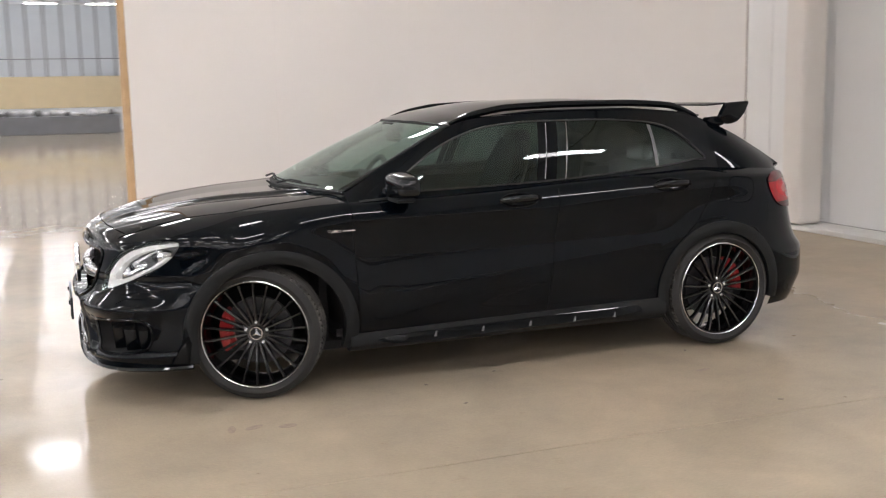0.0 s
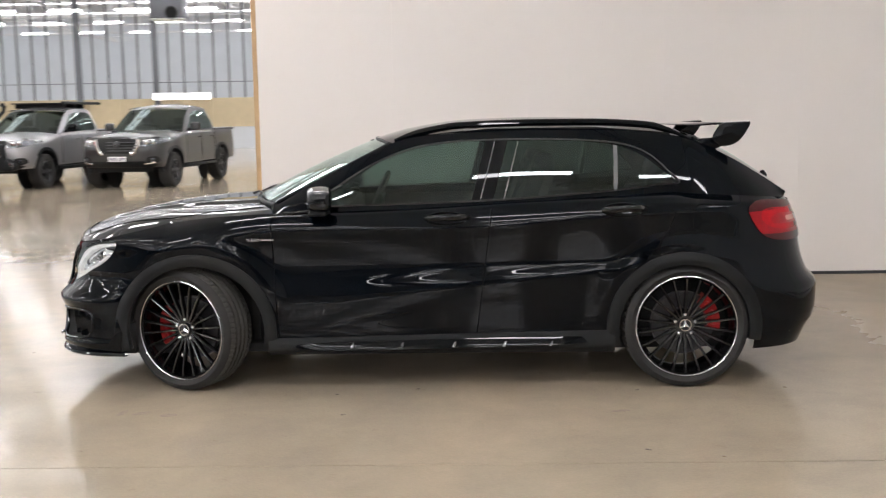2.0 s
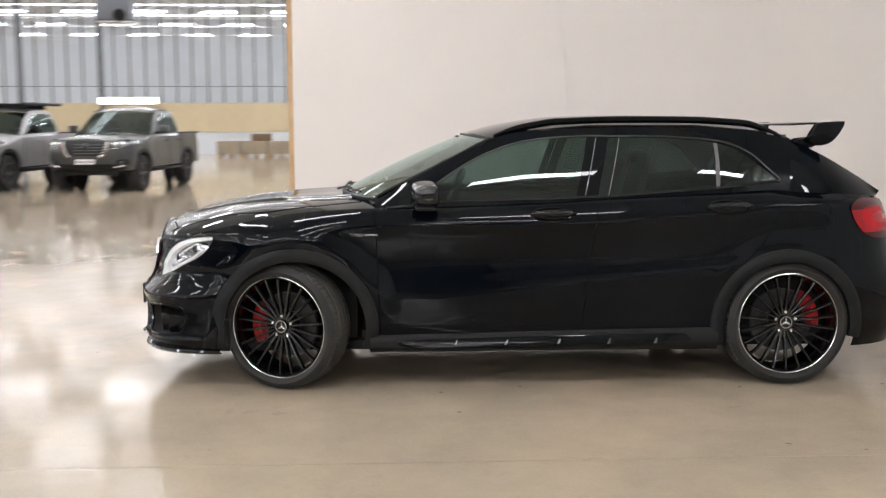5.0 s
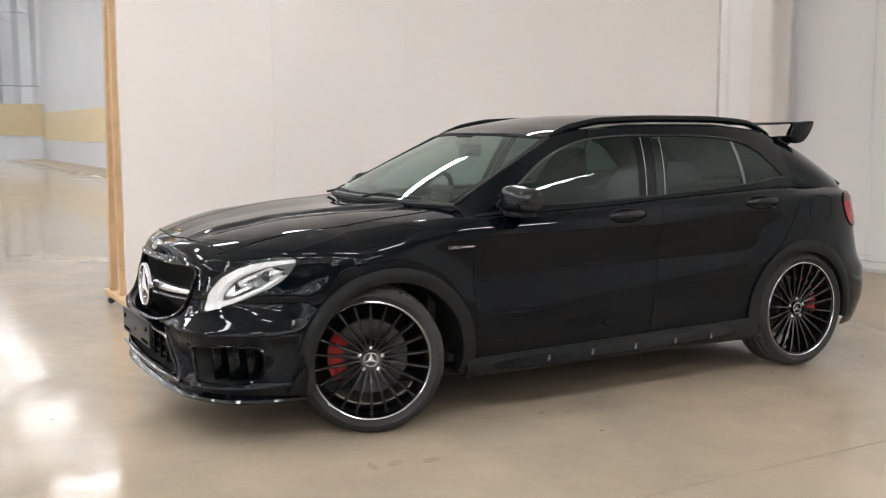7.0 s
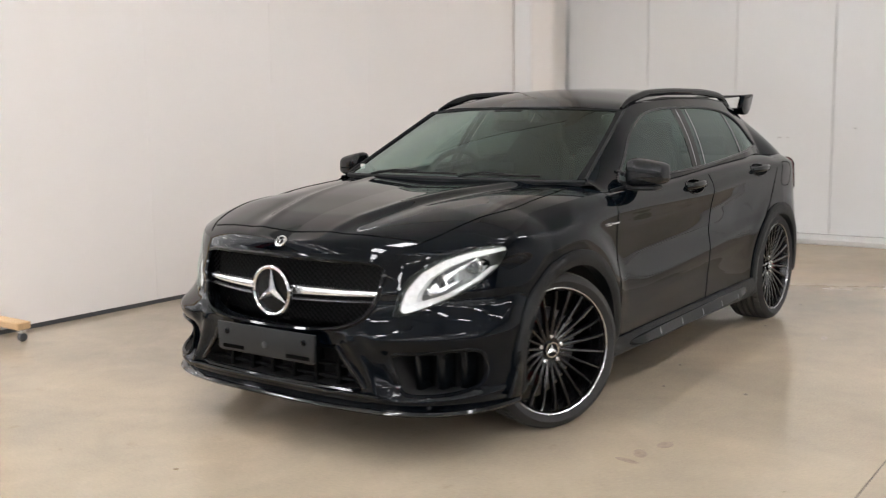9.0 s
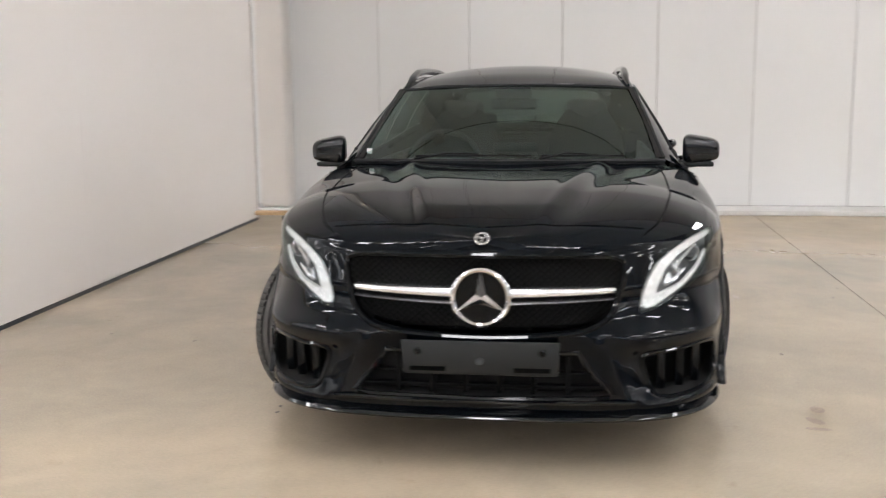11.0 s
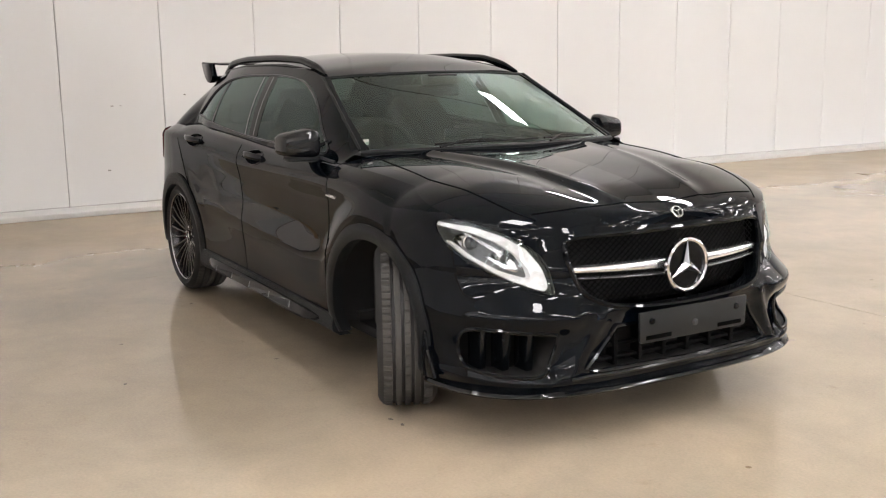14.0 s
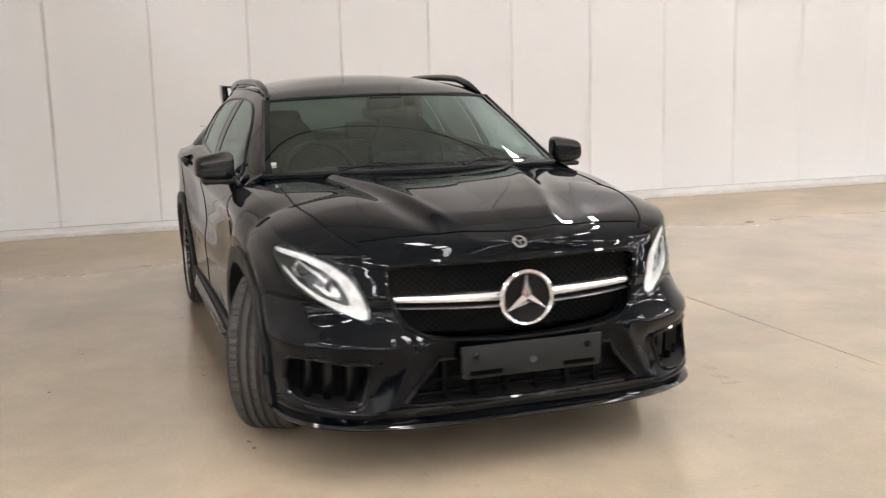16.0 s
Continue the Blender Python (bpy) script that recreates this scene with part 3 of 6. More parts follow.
for i in range(2):
    part("panel_face", box(-1.45 + 1.5 * i, 0.0 + 1.48 * i, -0.06, 0, -0.16, 0.16, 0.01, 1), LIT_PANEL, sign)
    part("panel_case", box(-1.47 + 1.5 * i, 0.02 + 1.48 * i, 0.003, 0.08, -0.18, 0.18, 0.01, 1), HOUSING, sign)
cool = empty("air_cooler", -13.8, 43.5, 6.7)
tagged(cool, "dark grey industrial air cooler hanging from the roof", "air cooler")
part("case", box(-0.75, 0.75, -0.5, 0.5, -0.3, 0.75, 0.03), material("cooler_grey", (0.16, 0.17, 0.19), 0.5), cool)
part("fan_ring", lathe([(0.30, -0.56), (0.33, -0.52), (0.33, -0.50), (0.26, -0.50), (0.27, -0.54), (0.30, -0.56)], 28), DARK_METAL, cool).location = (0.25, 0, -0.1)
part("fan_grille", lathe([(0, -0.53), (0.27, -0.52), (0.27, -0.51)], 24), RECESS, cool).location = (0.25, 0, -0.1)
part("tray", box(-0.8, 0.8, -0.55, 0.55, -0.42, -0.36, 0.01), STEEL_WHITE, cool)
for x in (-0.6, 0.6):
    part("hanger", tube([(x, 0, 0.7), (x, 0, 2.5)], 0.015, 6), STEEL, cool)

# ---------------------------------------------------------------- the black hatchback
class Shell:
    """Lower body as a ring: a from 0 (nose, middle) over 1..2 (side) to 3 (tail, middle); b from the lower to the upper edge."""

    def __init__(self, xm, width, nose, tail, n_nose, n_tail, low, top_nose, top_side, top_tail, section, shear=None):
        self.xm, self.width, self.nose, self.tail = xm, width, nose, tail
        self.n_nose, self.n_tail, self.low = n_nose, n_tail, low
        self.top_nose, self.top_side, self.top_tail = top_nose, top_side, top_tail
        self.section, self.shear, self.relief, self.flare, self.cache = section, shear, None, None, {}

    def side(self, x, z):
        k = round(x, 3)
        if k not in self.cache:
            self.cache[k] = (self.width(x), self.section(x))
        w, s = self.cache[k]
        return w + s(z)

    def top(self, a):
        if a <= 1:
            return self.top_nose(a)
        if a <= 2:
            return self.top_side(self.xm[0] + (self.xm[1] - self.xm[0]) * (a - 1))
        return self.top_tail(a - 2)

    def __call__(self, a, b):
        z = self.low(a) + (self.top(a) - self.low(a)) * b
        if 1 <= a <= 2:
            x = self.xm[0] + (self.xm[1] - self.xm[0]) * (a - 1)
            if self.shear:
                x += self.shear(x) * (z - 0.6)
            return (x, -self.side(x, z) - (self.flare(x, z) if self.flare else 0.0), z)
        front = a < 1
        al = (a if front else 3 - a) * math.pi / 2
        n = (self.n_nose if front else self.n_tail)(z)
        c, s = max(math.cos(al), 0.0), math.sin(al)
        r = (c ** n + s ** n) ** (-1 / n)
        xm = self.xm[0 if front else 1]
        end = (self.nose if front else self.tail)(z)
        y = self.side(xm, z) * r * s
        d = self.relief(y, z) if front and self.relief else 0.0
        x = xm + (end - xm) * r * c
        if self.flare:
            d += self.flare(x, z) * s
        return (x - d * c, -y - d * s * (0.6 if front else 1.0), z)

    def a_of(self, x):
        return 1 + (x - self.xm[0]) / (self.xm[1] - self.xm[0])


def raised(P, d):
    """The surface P moved out by d along its normal."""
    def f(a, b):
        h = 2e-3
        p = Vector(P(a, b))
        b0, b1 = max(b - h, 0.0), min(b + h, 1.0)
        n = (Vector(P(a + h, b)) - Vector(P(max(a - h, 0.0), b))).cross(Vector(P(a, b1)) - Vector(P(a, b0))).normalized()
        if n.y > 0.02 or (abs(n.y) <= 0.02 and n.x * p.x < 0):
            n = -n
        return tuple(p + n * d)
    return f


def car_section(x):
    """Flank of the car: flared sill, rising lower crease, hollow, shoulder line, roll to the waist."""
    zc = max(0.45, 0.517 + 0.118 * x)
    zs = CAR_SHOULDER(x)
    zt = max(CAR_TOP(x), zs + 0.03)
    zh = max(0.69, zc + 0.075)
    hollow, crease = CAR_HOLLOW(x), CAR_CREASE(x)
    tuck = 0.4 if x < -1.3 else 1.0
    lean = CAR_WAIST(x) - CAR_WIDTH(x)
    flat = 0.74 if x < -0.95 else 0.66 if x < -0.88 else 0.60
    return Curve((0.12, -0.09 * tuck), (0.19, -0.05 * tuck), (0.29, -0.010 * tuck), (zc - 0.10, -crease), (zc - 0.02, -0.0008), (zc + 0.02, -0.0008), (zh, -hollow), (zh + 0.5 * (zs - zh), -hollow * 0.80),
                 (zs - 0.026, -hollow * 0.22), (zs - 0.006, -0.0005), (zs + 0.30 * (zt - zs), -0.010), (zs + 0.62 * (zt - zs), 0.36 * lean), (zs + 0.88 * (zt - zs), flat * lean), (zt, lean))


CAR_CREASE = Curve((-1.45, 0.0), (-0.85, 0.001), (-0.3, 0.005), (0.6, 0.006), (0.95, 0.004), (1.15, 0.0), (1.4, 0.0))
CAR_WIDTH = Curve((-1.45, 0.880), (-1.2, 0.895), (-0.85, 0.887), (-0.2, 0.886), (0.6, 0.893), (1.1, 0.909), (1.4, 0.919))
CAR_WAIST = Curve((-1.45, 0.755), (-1.2, 0.79), (-0.86, 0.812), (-0.55, 0.808), (0.0, 0.804), (0.6, 0.795), (0.95, 0.785), (1.25, 0.772), (1.4, 0.762))
CAR_SHOULDER = Curve((-1.45, 0.80), (-1.2, 0.845), (-0.86, 0.882), (0.2, 0.886), (0.8, 0.925), (1.4, 0.965))
CAR_HOLLOW = Curve((-1.45, 0.004), (-0.95, 0.010), (-0.5, 0.019), (0.6, 0.019), (1.0, 0.009), (1.4, 0.004))
CAR_TOP = Curve((-1.45, 0.915), (-1.2, 0.945), (-0.9, 0.962), (-0.55, 0.968), (-0.1, 0.982), (0.35, 1.008), (0.95, 1.035), (1.25, 1.047), (1.4, 1.038))
CAR_SHEAR = Curve((-1.45, 0), (-0.86, -0.04), (0.26, 0.13), (0.9, 0.16), (1.4, 0.0))
CAR = Shell(
    (-1.45, 1.4), CAR_WIDTH,
    Curve((0.19, -2.145), (0.25, -2.185), (0.33, -2.178), (0.42, -2.185), (0.485, -2.203), (0.505, -2.209), (0.53, -2.198), (0.56, -2.18), (0.66, -2.165), (0.77, -2.14), (0.80, -2.125)),
    Curve((0.19, 2.085), (0.28, 2.125), (0.37, 2.185), (0.52, 2.195), (0.60, 2.135), (0.70, 2.10), (0.85, 2.075), (0.92, 2.05), (0.99, 2.015), (1.1, 1.96)),
    Curve((0.19, 3.6), (0.30, 3.4), (0.45, 3.1), (0.62, 2.55), (0.78, 2.35), (0.95, 2.3)), Curve((0.19, 3.8), (0.36, 3.5), (0.55, 3.3), (1.0, 3.0)),
    Curve((0, 0.205), (0.55, 0.205), (0.85, 0.2), (1.2, 0.19), (1.9, 0.19), (2.2, 0.2), (3, 0.22)),
    Curve((0, 0.79), (0.35, 0.80), (0.6, 0.825), (0.8, 0.868), (1, 0.915)), CAR_TOP,
    Curve((0, 1.038), (0.25, 1.028), (0.5, 1.008), (0.75, 0.99), (1, 0.98)), car_section, CAR_SHEAR)



def to_segment(y, z, y0, z0, y1, z1):
    """Distance of (y, z) from a segment."""
    t = min(max(((y - y0) * (y1 - y0) + (z - z0) * (z1 - z0)) / ((y1 - y0) ** 2 + (z1 - z0) ** 2), 0.0), 1.0)
    return math.hypot(y - y0 - (y1 - y0) * t, z - z0 - (z1 - z0) * t)


def nose_relief(y, z):
    """Rolled ledge over the intake, fang beside the lower opening, lip under the intake, hollows between them."""
    if z > 0.66:
        return 0.0
    bell = lambda d, w: math.exp(-(d / w) ** 2)
    h = 0.024 * bell(to_segment(y, z, 0.50, 0.482, 0.82, 0.494), 0.040)
    h += 0.018 * bell(to_segment(y, z, 0.40, 0.470, 0.515, 0.265), 0.030)
    h += 0.012 * bell(to_segment(y, z, 0.58, 0.250, 0.86, 0.262), 0.020)
    h -= 0.014 * bell(to_segment(y, z, 0.535, 0.405, 0.565, 0.315), 0.028)
    h -= 0.011 * bell(to_segment(y, z, 0.52, 0.602, 0.84, 0.625), 0.052) * min(1.0, (0.66 - z) / 0.03)
    return h


CAR.relief = nose_relief


def arch_flare(x, z):
    """Wing swollen in a ring round each wheel arch, above the axle."""
    out = 0.0
    for cx, cz, r0, h in ((-1.30, 0.335, 0.455, 0.019), (1.335, 0.325, 0.440, 0.006)):
        r = math.hypot((x - cx) / 1.04, z - cz) - r0
        out += h * math.exp(-(r / (0.055 if r > 0 else 0.2)) ** 2) * min(1, max(0, (z - 0.36) / 0.22))
    return out


CAR.flare = arch_flare
lo, hi = 2.0, 3.0
for _ in range(30):
    A_TAIL = (lo + hi) / 2
    lo, hi = (A_TAIL, hi) if CAR(A_TAIL, 1.0)[0] < 1.93 else (lo, A_TAIL)
FRONT_ARCH, REAR_ARCH = (-1.300, 0.335, 0.357, 0.422, 1.05), (1.335, 0.325, 0.347, 0.415, 1.0)


def off_arch(arch, r):
    def f(x, y, z):
        return math.hypot((x - arch[0]) / (arch[4] if len(arch) > 4 else 1.0), z - arch[1] if z > arch[1] else 0) - r
    return f


# outlines across the nose, as (|y|, z)
GRILLE = loop([(0.0, 0.772), (0.3, 0.770), (0.455, 0.762), (0.492, 0.725), (0.470, 0.625), (0.425, 0.552), (0.30, 0.512), (0.0, 0.496),
               (-0.30, 0.512), (-0.425, 0.552), (-0.470, 0.625), (-0.492, 0.725), (-0.455, 0.762), (-0.3, 0.770)])
HEADLAMP = loop([(0.541, 0.588), (0.551, 0.648), (0.577, 0.708), (0.612, 0.746), (0.69, 0.793), (0.765, 0.823), (0.816, 0.828), (0.830, 0.788), (0.800, 0.705), (0.735, 0.645), (0.65, 0.600), (0.585, 0.575), (0.552, 0.568)], 5)
GUIDE = [(0.806, 0.806, 0.007), (0.735, 0.788, 0.011), (0.672, 0.757, 0.014), (0.622, 0.716, 0.017), (0.593, 0.664, 0.020), (0.578, 0.618, 0.022), (0.572, 0.598, 0.018), (0.600, 0.603, 0.014), (0.650, 0.622, 0.010), (0.700, 0.646, 0.007), (0.760, 0.694, 0.005), (0.795, 0.742, 0.004)]
BOOMERANG = [(0.752, 0.772, 0.004), (0.690, 0.722, 0.007), (0.650, 0.676, 0.009), (0.642, 0.652, 0.009), (0.672, 0.664, 0.007), (0.712, 0.694, 0.004)]
INTAKE = loop([(0.560, 0.425), (0.66, 0.438), (0.775, 0.446), (0.820, 0.425), (0.828, 0.335), (0.80, 0.292), (0.70, 0.276), (0.61, 0.284), (0.572, 0.345)], 6)
LOWER = [(-0.335, 0.445), (0.335, 0.445), (0.36, 0.40), (0.455, 0.292), (0.40, 0.278), (0.0, 0.272), (-0.40, 0.278), (-0.455, 0.292), (-0.36, 0.40)]
in_grille, in_lamp, in_intake, in_lower = inside(GRILLE), inside(HEADLAMP), inside(INTAKE), inside(LOWER)
TAIL_LAMP = loop([(1.665, 0.955), (1.72, 1.0), (1.83, 1.0), (1.96, 0.985), (2.045, 0.965), (2.05, 0.87), (2.03, 0.80), (1.94, 0.785), (1.80, 0.80), (1.72, 0.85)], 6)
in_tail = inside(TAIL_LAMP)
PANE = loop([(-0.665, 1.002), (-0.53, 1.094), (-0.34, 1.218), (-0.12, 1.304), (0.10, 1.334), (0.35, 1.340), (0.68, 1.335), (0.96, 1.308), (1.12, 1.253), (1.24, 1.165),
             (1.315, 1.098), (1.20, 1.092), (0.95, 1.066), (0.35, 1.024), (-0.10, 1.008), (-0.45, 1.002)], 6)
in_pane = inside(PANE)

# upper edge of the flank: windscreen pillar, roof edge, tail pillar: x, half width, height
EDGE = Curve((-0.86, 0.715, 1.015), (-0.62, 0.682, 1.137), (-0.40, 0.640, 1.252), (-0.24, 0.605, 1.325), (-0.10, 0.592, 1.360), (0.15, 0.592, 1.378), (0.5, 0.595, 1.388),
             (0.85, 0.592, 1.386), (1.15, 0.584, 1.370), (1.35, 0.574, 1.340), (1.48, 0.572, 1.300), (1.62, 0.588, 1.235), (1.80, 0.625, 1.125), (1.93, 0.655, 1.035))


def flank(a, t):
    low = Vector(CAR(a, 1.0))
    y, z = EDGE.all(low.x)
    up = Vector((low.x, -y, max(z, low.z + 0.004)))
    p = low.lerp(up, t)
    p.y -= 0.022 * math.sin(math.pi * min(t, 1.0)) * min(1.0, (up.z - low.z) / 0.25)
    return tuple(p)


def bonnet(a, s):
    """From the wing edge (s = 0) to the middle (s = 1)."""
    e = Vector(CAR(a, 1.0))
    u = a / CAR.a_of(-0.86)
    xs = BONNET_LINE(u)
    p = e.lerp(Vector((xs, 0, 0)), s)
    k = 2.3 + 1.8 * min(1, max(0, (p.x + 2.02) / 0.35))
    f = k * s * (1 - s) ** 2 + s * s * (3 - 2 * s)
    z = e.z * (1 - f) + BONNET_TOP(p.x + 0.10 * (1 - s)) * f
    fade = min(1, max(0, (p.x + 2.10) / 0.22)) * min(1, max(0, (-0.84 - p.x) / 0.10))
    d = 0.275 + 0.23 * (p.x + 1.8) - abs(p.y)
    step = min(1, max(0, (d + 0.04) / 0.08))
    dome = 0.011 * step * step * (3 - 2 * step) - 0.005 * math.exp(-((d + 0.055) / 0.045) ** 2) + 0.004 * math.exp(-((d - 0.03) / 0.03) ** 2)
    return (p.x, p.y, z + dome * fade)


BONNET_LINE = Curve((0, -2.125), (0.35, -2.09), (0.55, -1.95), (0.75, -1.60), (0.9, -1.28), (1, -1.05))
BONNET_TOP = Curve((-2.15, 0.785), (-2.11, 0.822), (-2.03, 0.862), (-1.93, 0.894), (-1.72, 0.934), (-1.54, 0.960), (-1.30, 0.982), (-1.1, 0.992), (-0.8, 1.012))


def screen(s, v):
    """Windscreen: s across from -1 to 1, v from the scuttle to the roof."""
    y1, z1 = EDGE.all(-0.86)
    low = Vector((-1.06 + 0.20 * abs(s) ** 2.2, y1 * s, z1 + 0.012 * (1 - s * s)))
    y2, z2 = EDGE.all(-0.24)
    up = Vector((-0.36 + 0.12 * s * s, y2 * s, z2 + 0.022 * (1 - s * s)))
    p = low.lerp(up, v)
    bulge = 0.012 * math.sin(math.pi * v) * (1 - s * s)
    return (p.x - bulge * 0.5, p.y, p.z + bulge)


ROOF_TOP = Curve((-0.36, 1.352), (-0.15, 1.408), (0.2, 1.452), (0.6, 1.460), (1.0, 1.446), (1.35, 1.40), (1.52, 1.35))


def roof(s, v):
    y, z = EDGE.all(-0.24 + 1.70 * v)
    x = -0.24 + 1.70 * v - 0.12 * (1 - s * s) * (1 - v) ** 4 + 0.05 * (1 - s * s) * v ** 4
    zc = max(ROOF_TOP(x), z + 0.02)
    return (x, y * s, z + (zc - z) * (1 - abs(s) ** 2.2))


def hatch(s, v):
    x = 1.46 + 0.47 * v
    y, z = EDGE.all(x)
    return (x + 0.08 * (1 - s * s), y * s, z + 0.034 * (1 - abs(s) ** 2.4) * (1 - 0.7 * v))


car = empty("hatchback_car")
tagged(car, "glossy black compact hatchback with tinted windows and roof wing", "car")


NB = lin(0, 1, 44)
A_BUMP, A_DOOR = 0.80, CAR.a_of(-0.86)
A_B, A_REAR = CAR.a_of(0.262), CAR.a_of(1.02)
off_front, off_rear = off_arch(FRONT_ARCH, FRONT_ARCH[2] + 0.03), off_arch(REAR_ARCH, REAR_ARCH[2] + 0.03)
cut_nose = [lambda x, y, z: -in_grille(y, z) if x < -1.5 else 1, lambda x, y, z: -in_lamp(abs(y), z) if x < -1.5 else 1,
            lambda x, y, z: -in_intake(abs(y), z) if x < -1.5 else 1, lambda x, y, z: -in_lower(y, z) if x < -1.5 else 1]
HANDLES = ((0.065, 0.928), (1.005, 0.963))


def off_handle(x, y, z):
    """Positive outside the two scooped handle cups."""
    return min(math.hypot((x - x0) / 0.108, (z - z0) / 0.036) - 1 for x0, z0 in HANDLES)


bump_a = lin(0, A_BUMP, 120)
mpart("front_bumper", both(patch(CAR, bump_a, lin(0, 1, 96), cut_nose + [off_front])), BLACK_PAINT, car, "glossy black front bumper with large air intakes", 40)
wing_a = lin(A_BUMP, 1, 14)[:-1] + lin(1, A_DOOR, 24)
lamp_cut = [lambda x, y, z: -in_lamp(abs(y), z) if x < -1.5 else 1]
for side_vf in (lambda q: q, mirror):
    mpart("front_wing", side_vf(patch(CAR, wing_a, NB, lamp_cut + [off_front])), BLACK_PAINT, car)
    mpart("front_door", side_vf(patch(CAR, lin(A_DOOR, A_B, 64), lin(0, 1, 66), [off_handle])), BLACK_PAINT, car)
    mpart("rear_door", side_vf(patch(CAR, lin(A_B, A_REAR, 46), lin(0, 1, 66), [off_rear, off_handle])), BLACK_PAINT, car)
    mpart("rear_quarter", side_vf(patch(CAR, lin(A_REAR, 2, 26)[:-1] + lin(2, 2.42, 22), lin(0, 1, 60), [off_rear, off_handle])), BLACK_PAINT, car)
    mpart("bonnet_side", side_vf(patch(bonnet, lin(0.0, A_DOOR, 96), lin(0, 1, 90))), BLACK_PAINT, car)
    pane_cut = [lambda x, y, z: -in_pane(x, z)]
    mpart("door_frame", side_vf(patch(flank, lin(A_DOOR, 2, 110)[:-1] + lin(2, A_TAIL, 30), lin(0, 1, 26), pane_cut)), BLACK_PAINT, car)
mpart("rear_bumper", both(patch(CAR, lin(2.42, 3, 40), NB)), BLACK_PAINT, car)
mpart("roof_panel", patch(roof, lin(-1, 1, 41), lin(0, 1, 50)), BLACK_PAINT, car)
hatch_glass = inside(loop([(0.0, 1.305), (0.40, 1.295), (0.47, 1.24), (0.50, 1.12), (0.47, 1.065), (0.0, 1.07), (-0.47, 1.065), (-0.50, 1.12), (-0.47, 1.24), (-0.40, 1.295)], 5))
tailgate = mpart("tailgate", patch(hatch, lin(-1, 1, 41), lin(0, 1, 30), [lambda x, y, z: -hatch_glass(y, z)]), BLACK_PAINT, car)
mpart("rear_window", patch(hatch, lin(-1, 1, 31), lin(0, 1, 24), [lambda x, y, z: hatch_glass(y, z)]), PRIVACY, car, "dark tinted rear window")
# ledge between the rear window and the tail
ledge_v, ledge_f = [], []
for i in range(25):
    s = i / 24
    p, q = Vector(hatch(s, 1.0)), Vector(CAR(3 - (3 - A_TAIL) * s, 1.0))
    ledge_v += [(p.x, -p.y, p.z), tuple(q)]
for i in range(24):
    ledge_f.append([2 * i, 2 * i + 1, 2 * i + 3, 2 * i + 2])
mpart("tail_ledge", both((ledge_v, ledge_f)), BLACK_PAINT, car)

# glass
pane_line = {"front_window": ((-9, 9, 0.198, 0.285), TINT, "dark green tinted door glass"), "rear_door_window": ((0.315, 0.405, 0.965, 0.985), PRIVACY, "dark tinted door glass"),
             "quarter_window": ((0.988, 1.008, 9, 9), PRIVACY, "dark tinted quarter glass")}


def between(x0, x1, x2, x3):
    """Keep between two leaning lines, each given at heights 1.0 and 1.33."""
    def f(x, y, z):
        t = (z - 1.0) / 0.33
        lo = -9 if x0 == -9 else x0 + (x1 - x0) * t
        hi = 9 if x2 == 9 else x2 + (x3 - x2) * t
        return min(x - lo, hi - x)
    return f


for name, (lines, mat, text) in pane_line.items():
    vf = patch(flank, lin(A_DOOR, 2, 90), lin(0, 1, 22), [lambda x, y, z: in_pane(x, z), between(*lines)])
    mpart(name, vf, mat, car, text)
    mpart(name, mirror(vf), mat, car, text)
post = patch(raised(flank, 0.002), lin(A_DOOR, 2, 90), lin(0, 1, 22), [lambda x, y, z: in_pane(x, z), between(0.198, 0.285, 0.315, 0.405)])
for f in (post, mirror(post)):
    mpart("door_pillar", f, GLOSS_BLACK, car)
DIVIDER = material("divider_grey", (0.10, 0.10, 0.105), 0.45)
div = patch(raised(flank, 0.003), lin(A_DOOR, 2, 120), lin(0, 1, 22), [lambda x, y, z: in_pane(x, z), between(0.965, 0.985, 0.988, 1.008)])
for f in (div, mirror(div)):
    mpart("window_divider", f, DIVIDER, car)


def on_flank(x, z):
    """The flank's surface at x and height z."""
    a = CAR.a_of(x)
    low, (y, zu) = CAR(a, 1.0), EDGE.all(CAR(a, 1.0)[0])
    return Vector(flank(a, min(max((z - low[2]) / (zu - low[2]), 0), 1)))


def on_side(x, z):
    lo, hi = 0.2, 2.9
    for _ in range(22):
        a = (lo + hi) / 2
        b = min(max((z - CAR.low(a)) / (CAR.top(a) - CAR.low(a)), 0), 1)
        p = CAR(a, b)
        lo, hi = (a, hi) if p[0] < x else (lo, a)
    return Vector(p)


def strip(points, r, name, mat, label="", closed=False, sides=6, mirrored=True):
    for m in ((1, -1) if mirrored else (1,)):
        part(name, tube([(p[0], p[1] * m, p[2]) for p in points], r, sides, closed), mat, car, label)


strip([on_flank(*p) + Vector((0, -0.004, 0)) for p in PANE], 0.0055, "window_trim", material("dark_chrome", (0.05, 0.05, 0.052), 0.3, metal=0.9), closed=True)

# pale strips stand in for the bright highlights down the pillar edges
PILLAR_GLINT = material("pillar_glint", (0.30, 0.30, 0.31), 0.35, metal=0.8)
for x0, x1 in ((0.196, 0.283), (0.317, 0.407)):
    strip([on_flank(x0 + (x1 - x0) * (z - 1.0) / 0.33, z) + Vector((0, -0.003, 0)) for z in lin(1.028, 1.328, 14)], 0.0022, "pillar_glint", PILLAR_GLINT)

# shut lines between the panels
SEAM = material("panel_gap", (0.002, 0.002, 0.002), 0.9, spec=0.1)
for a0, b0, b1 in ((A_DOOR, 0.14, 1.0), (A_B, 0.14, 1.0)):
    strip([CAR(a0, b) for b in lin(b0, b1, 24)], 0.0028, "panel_gap", SEAM)
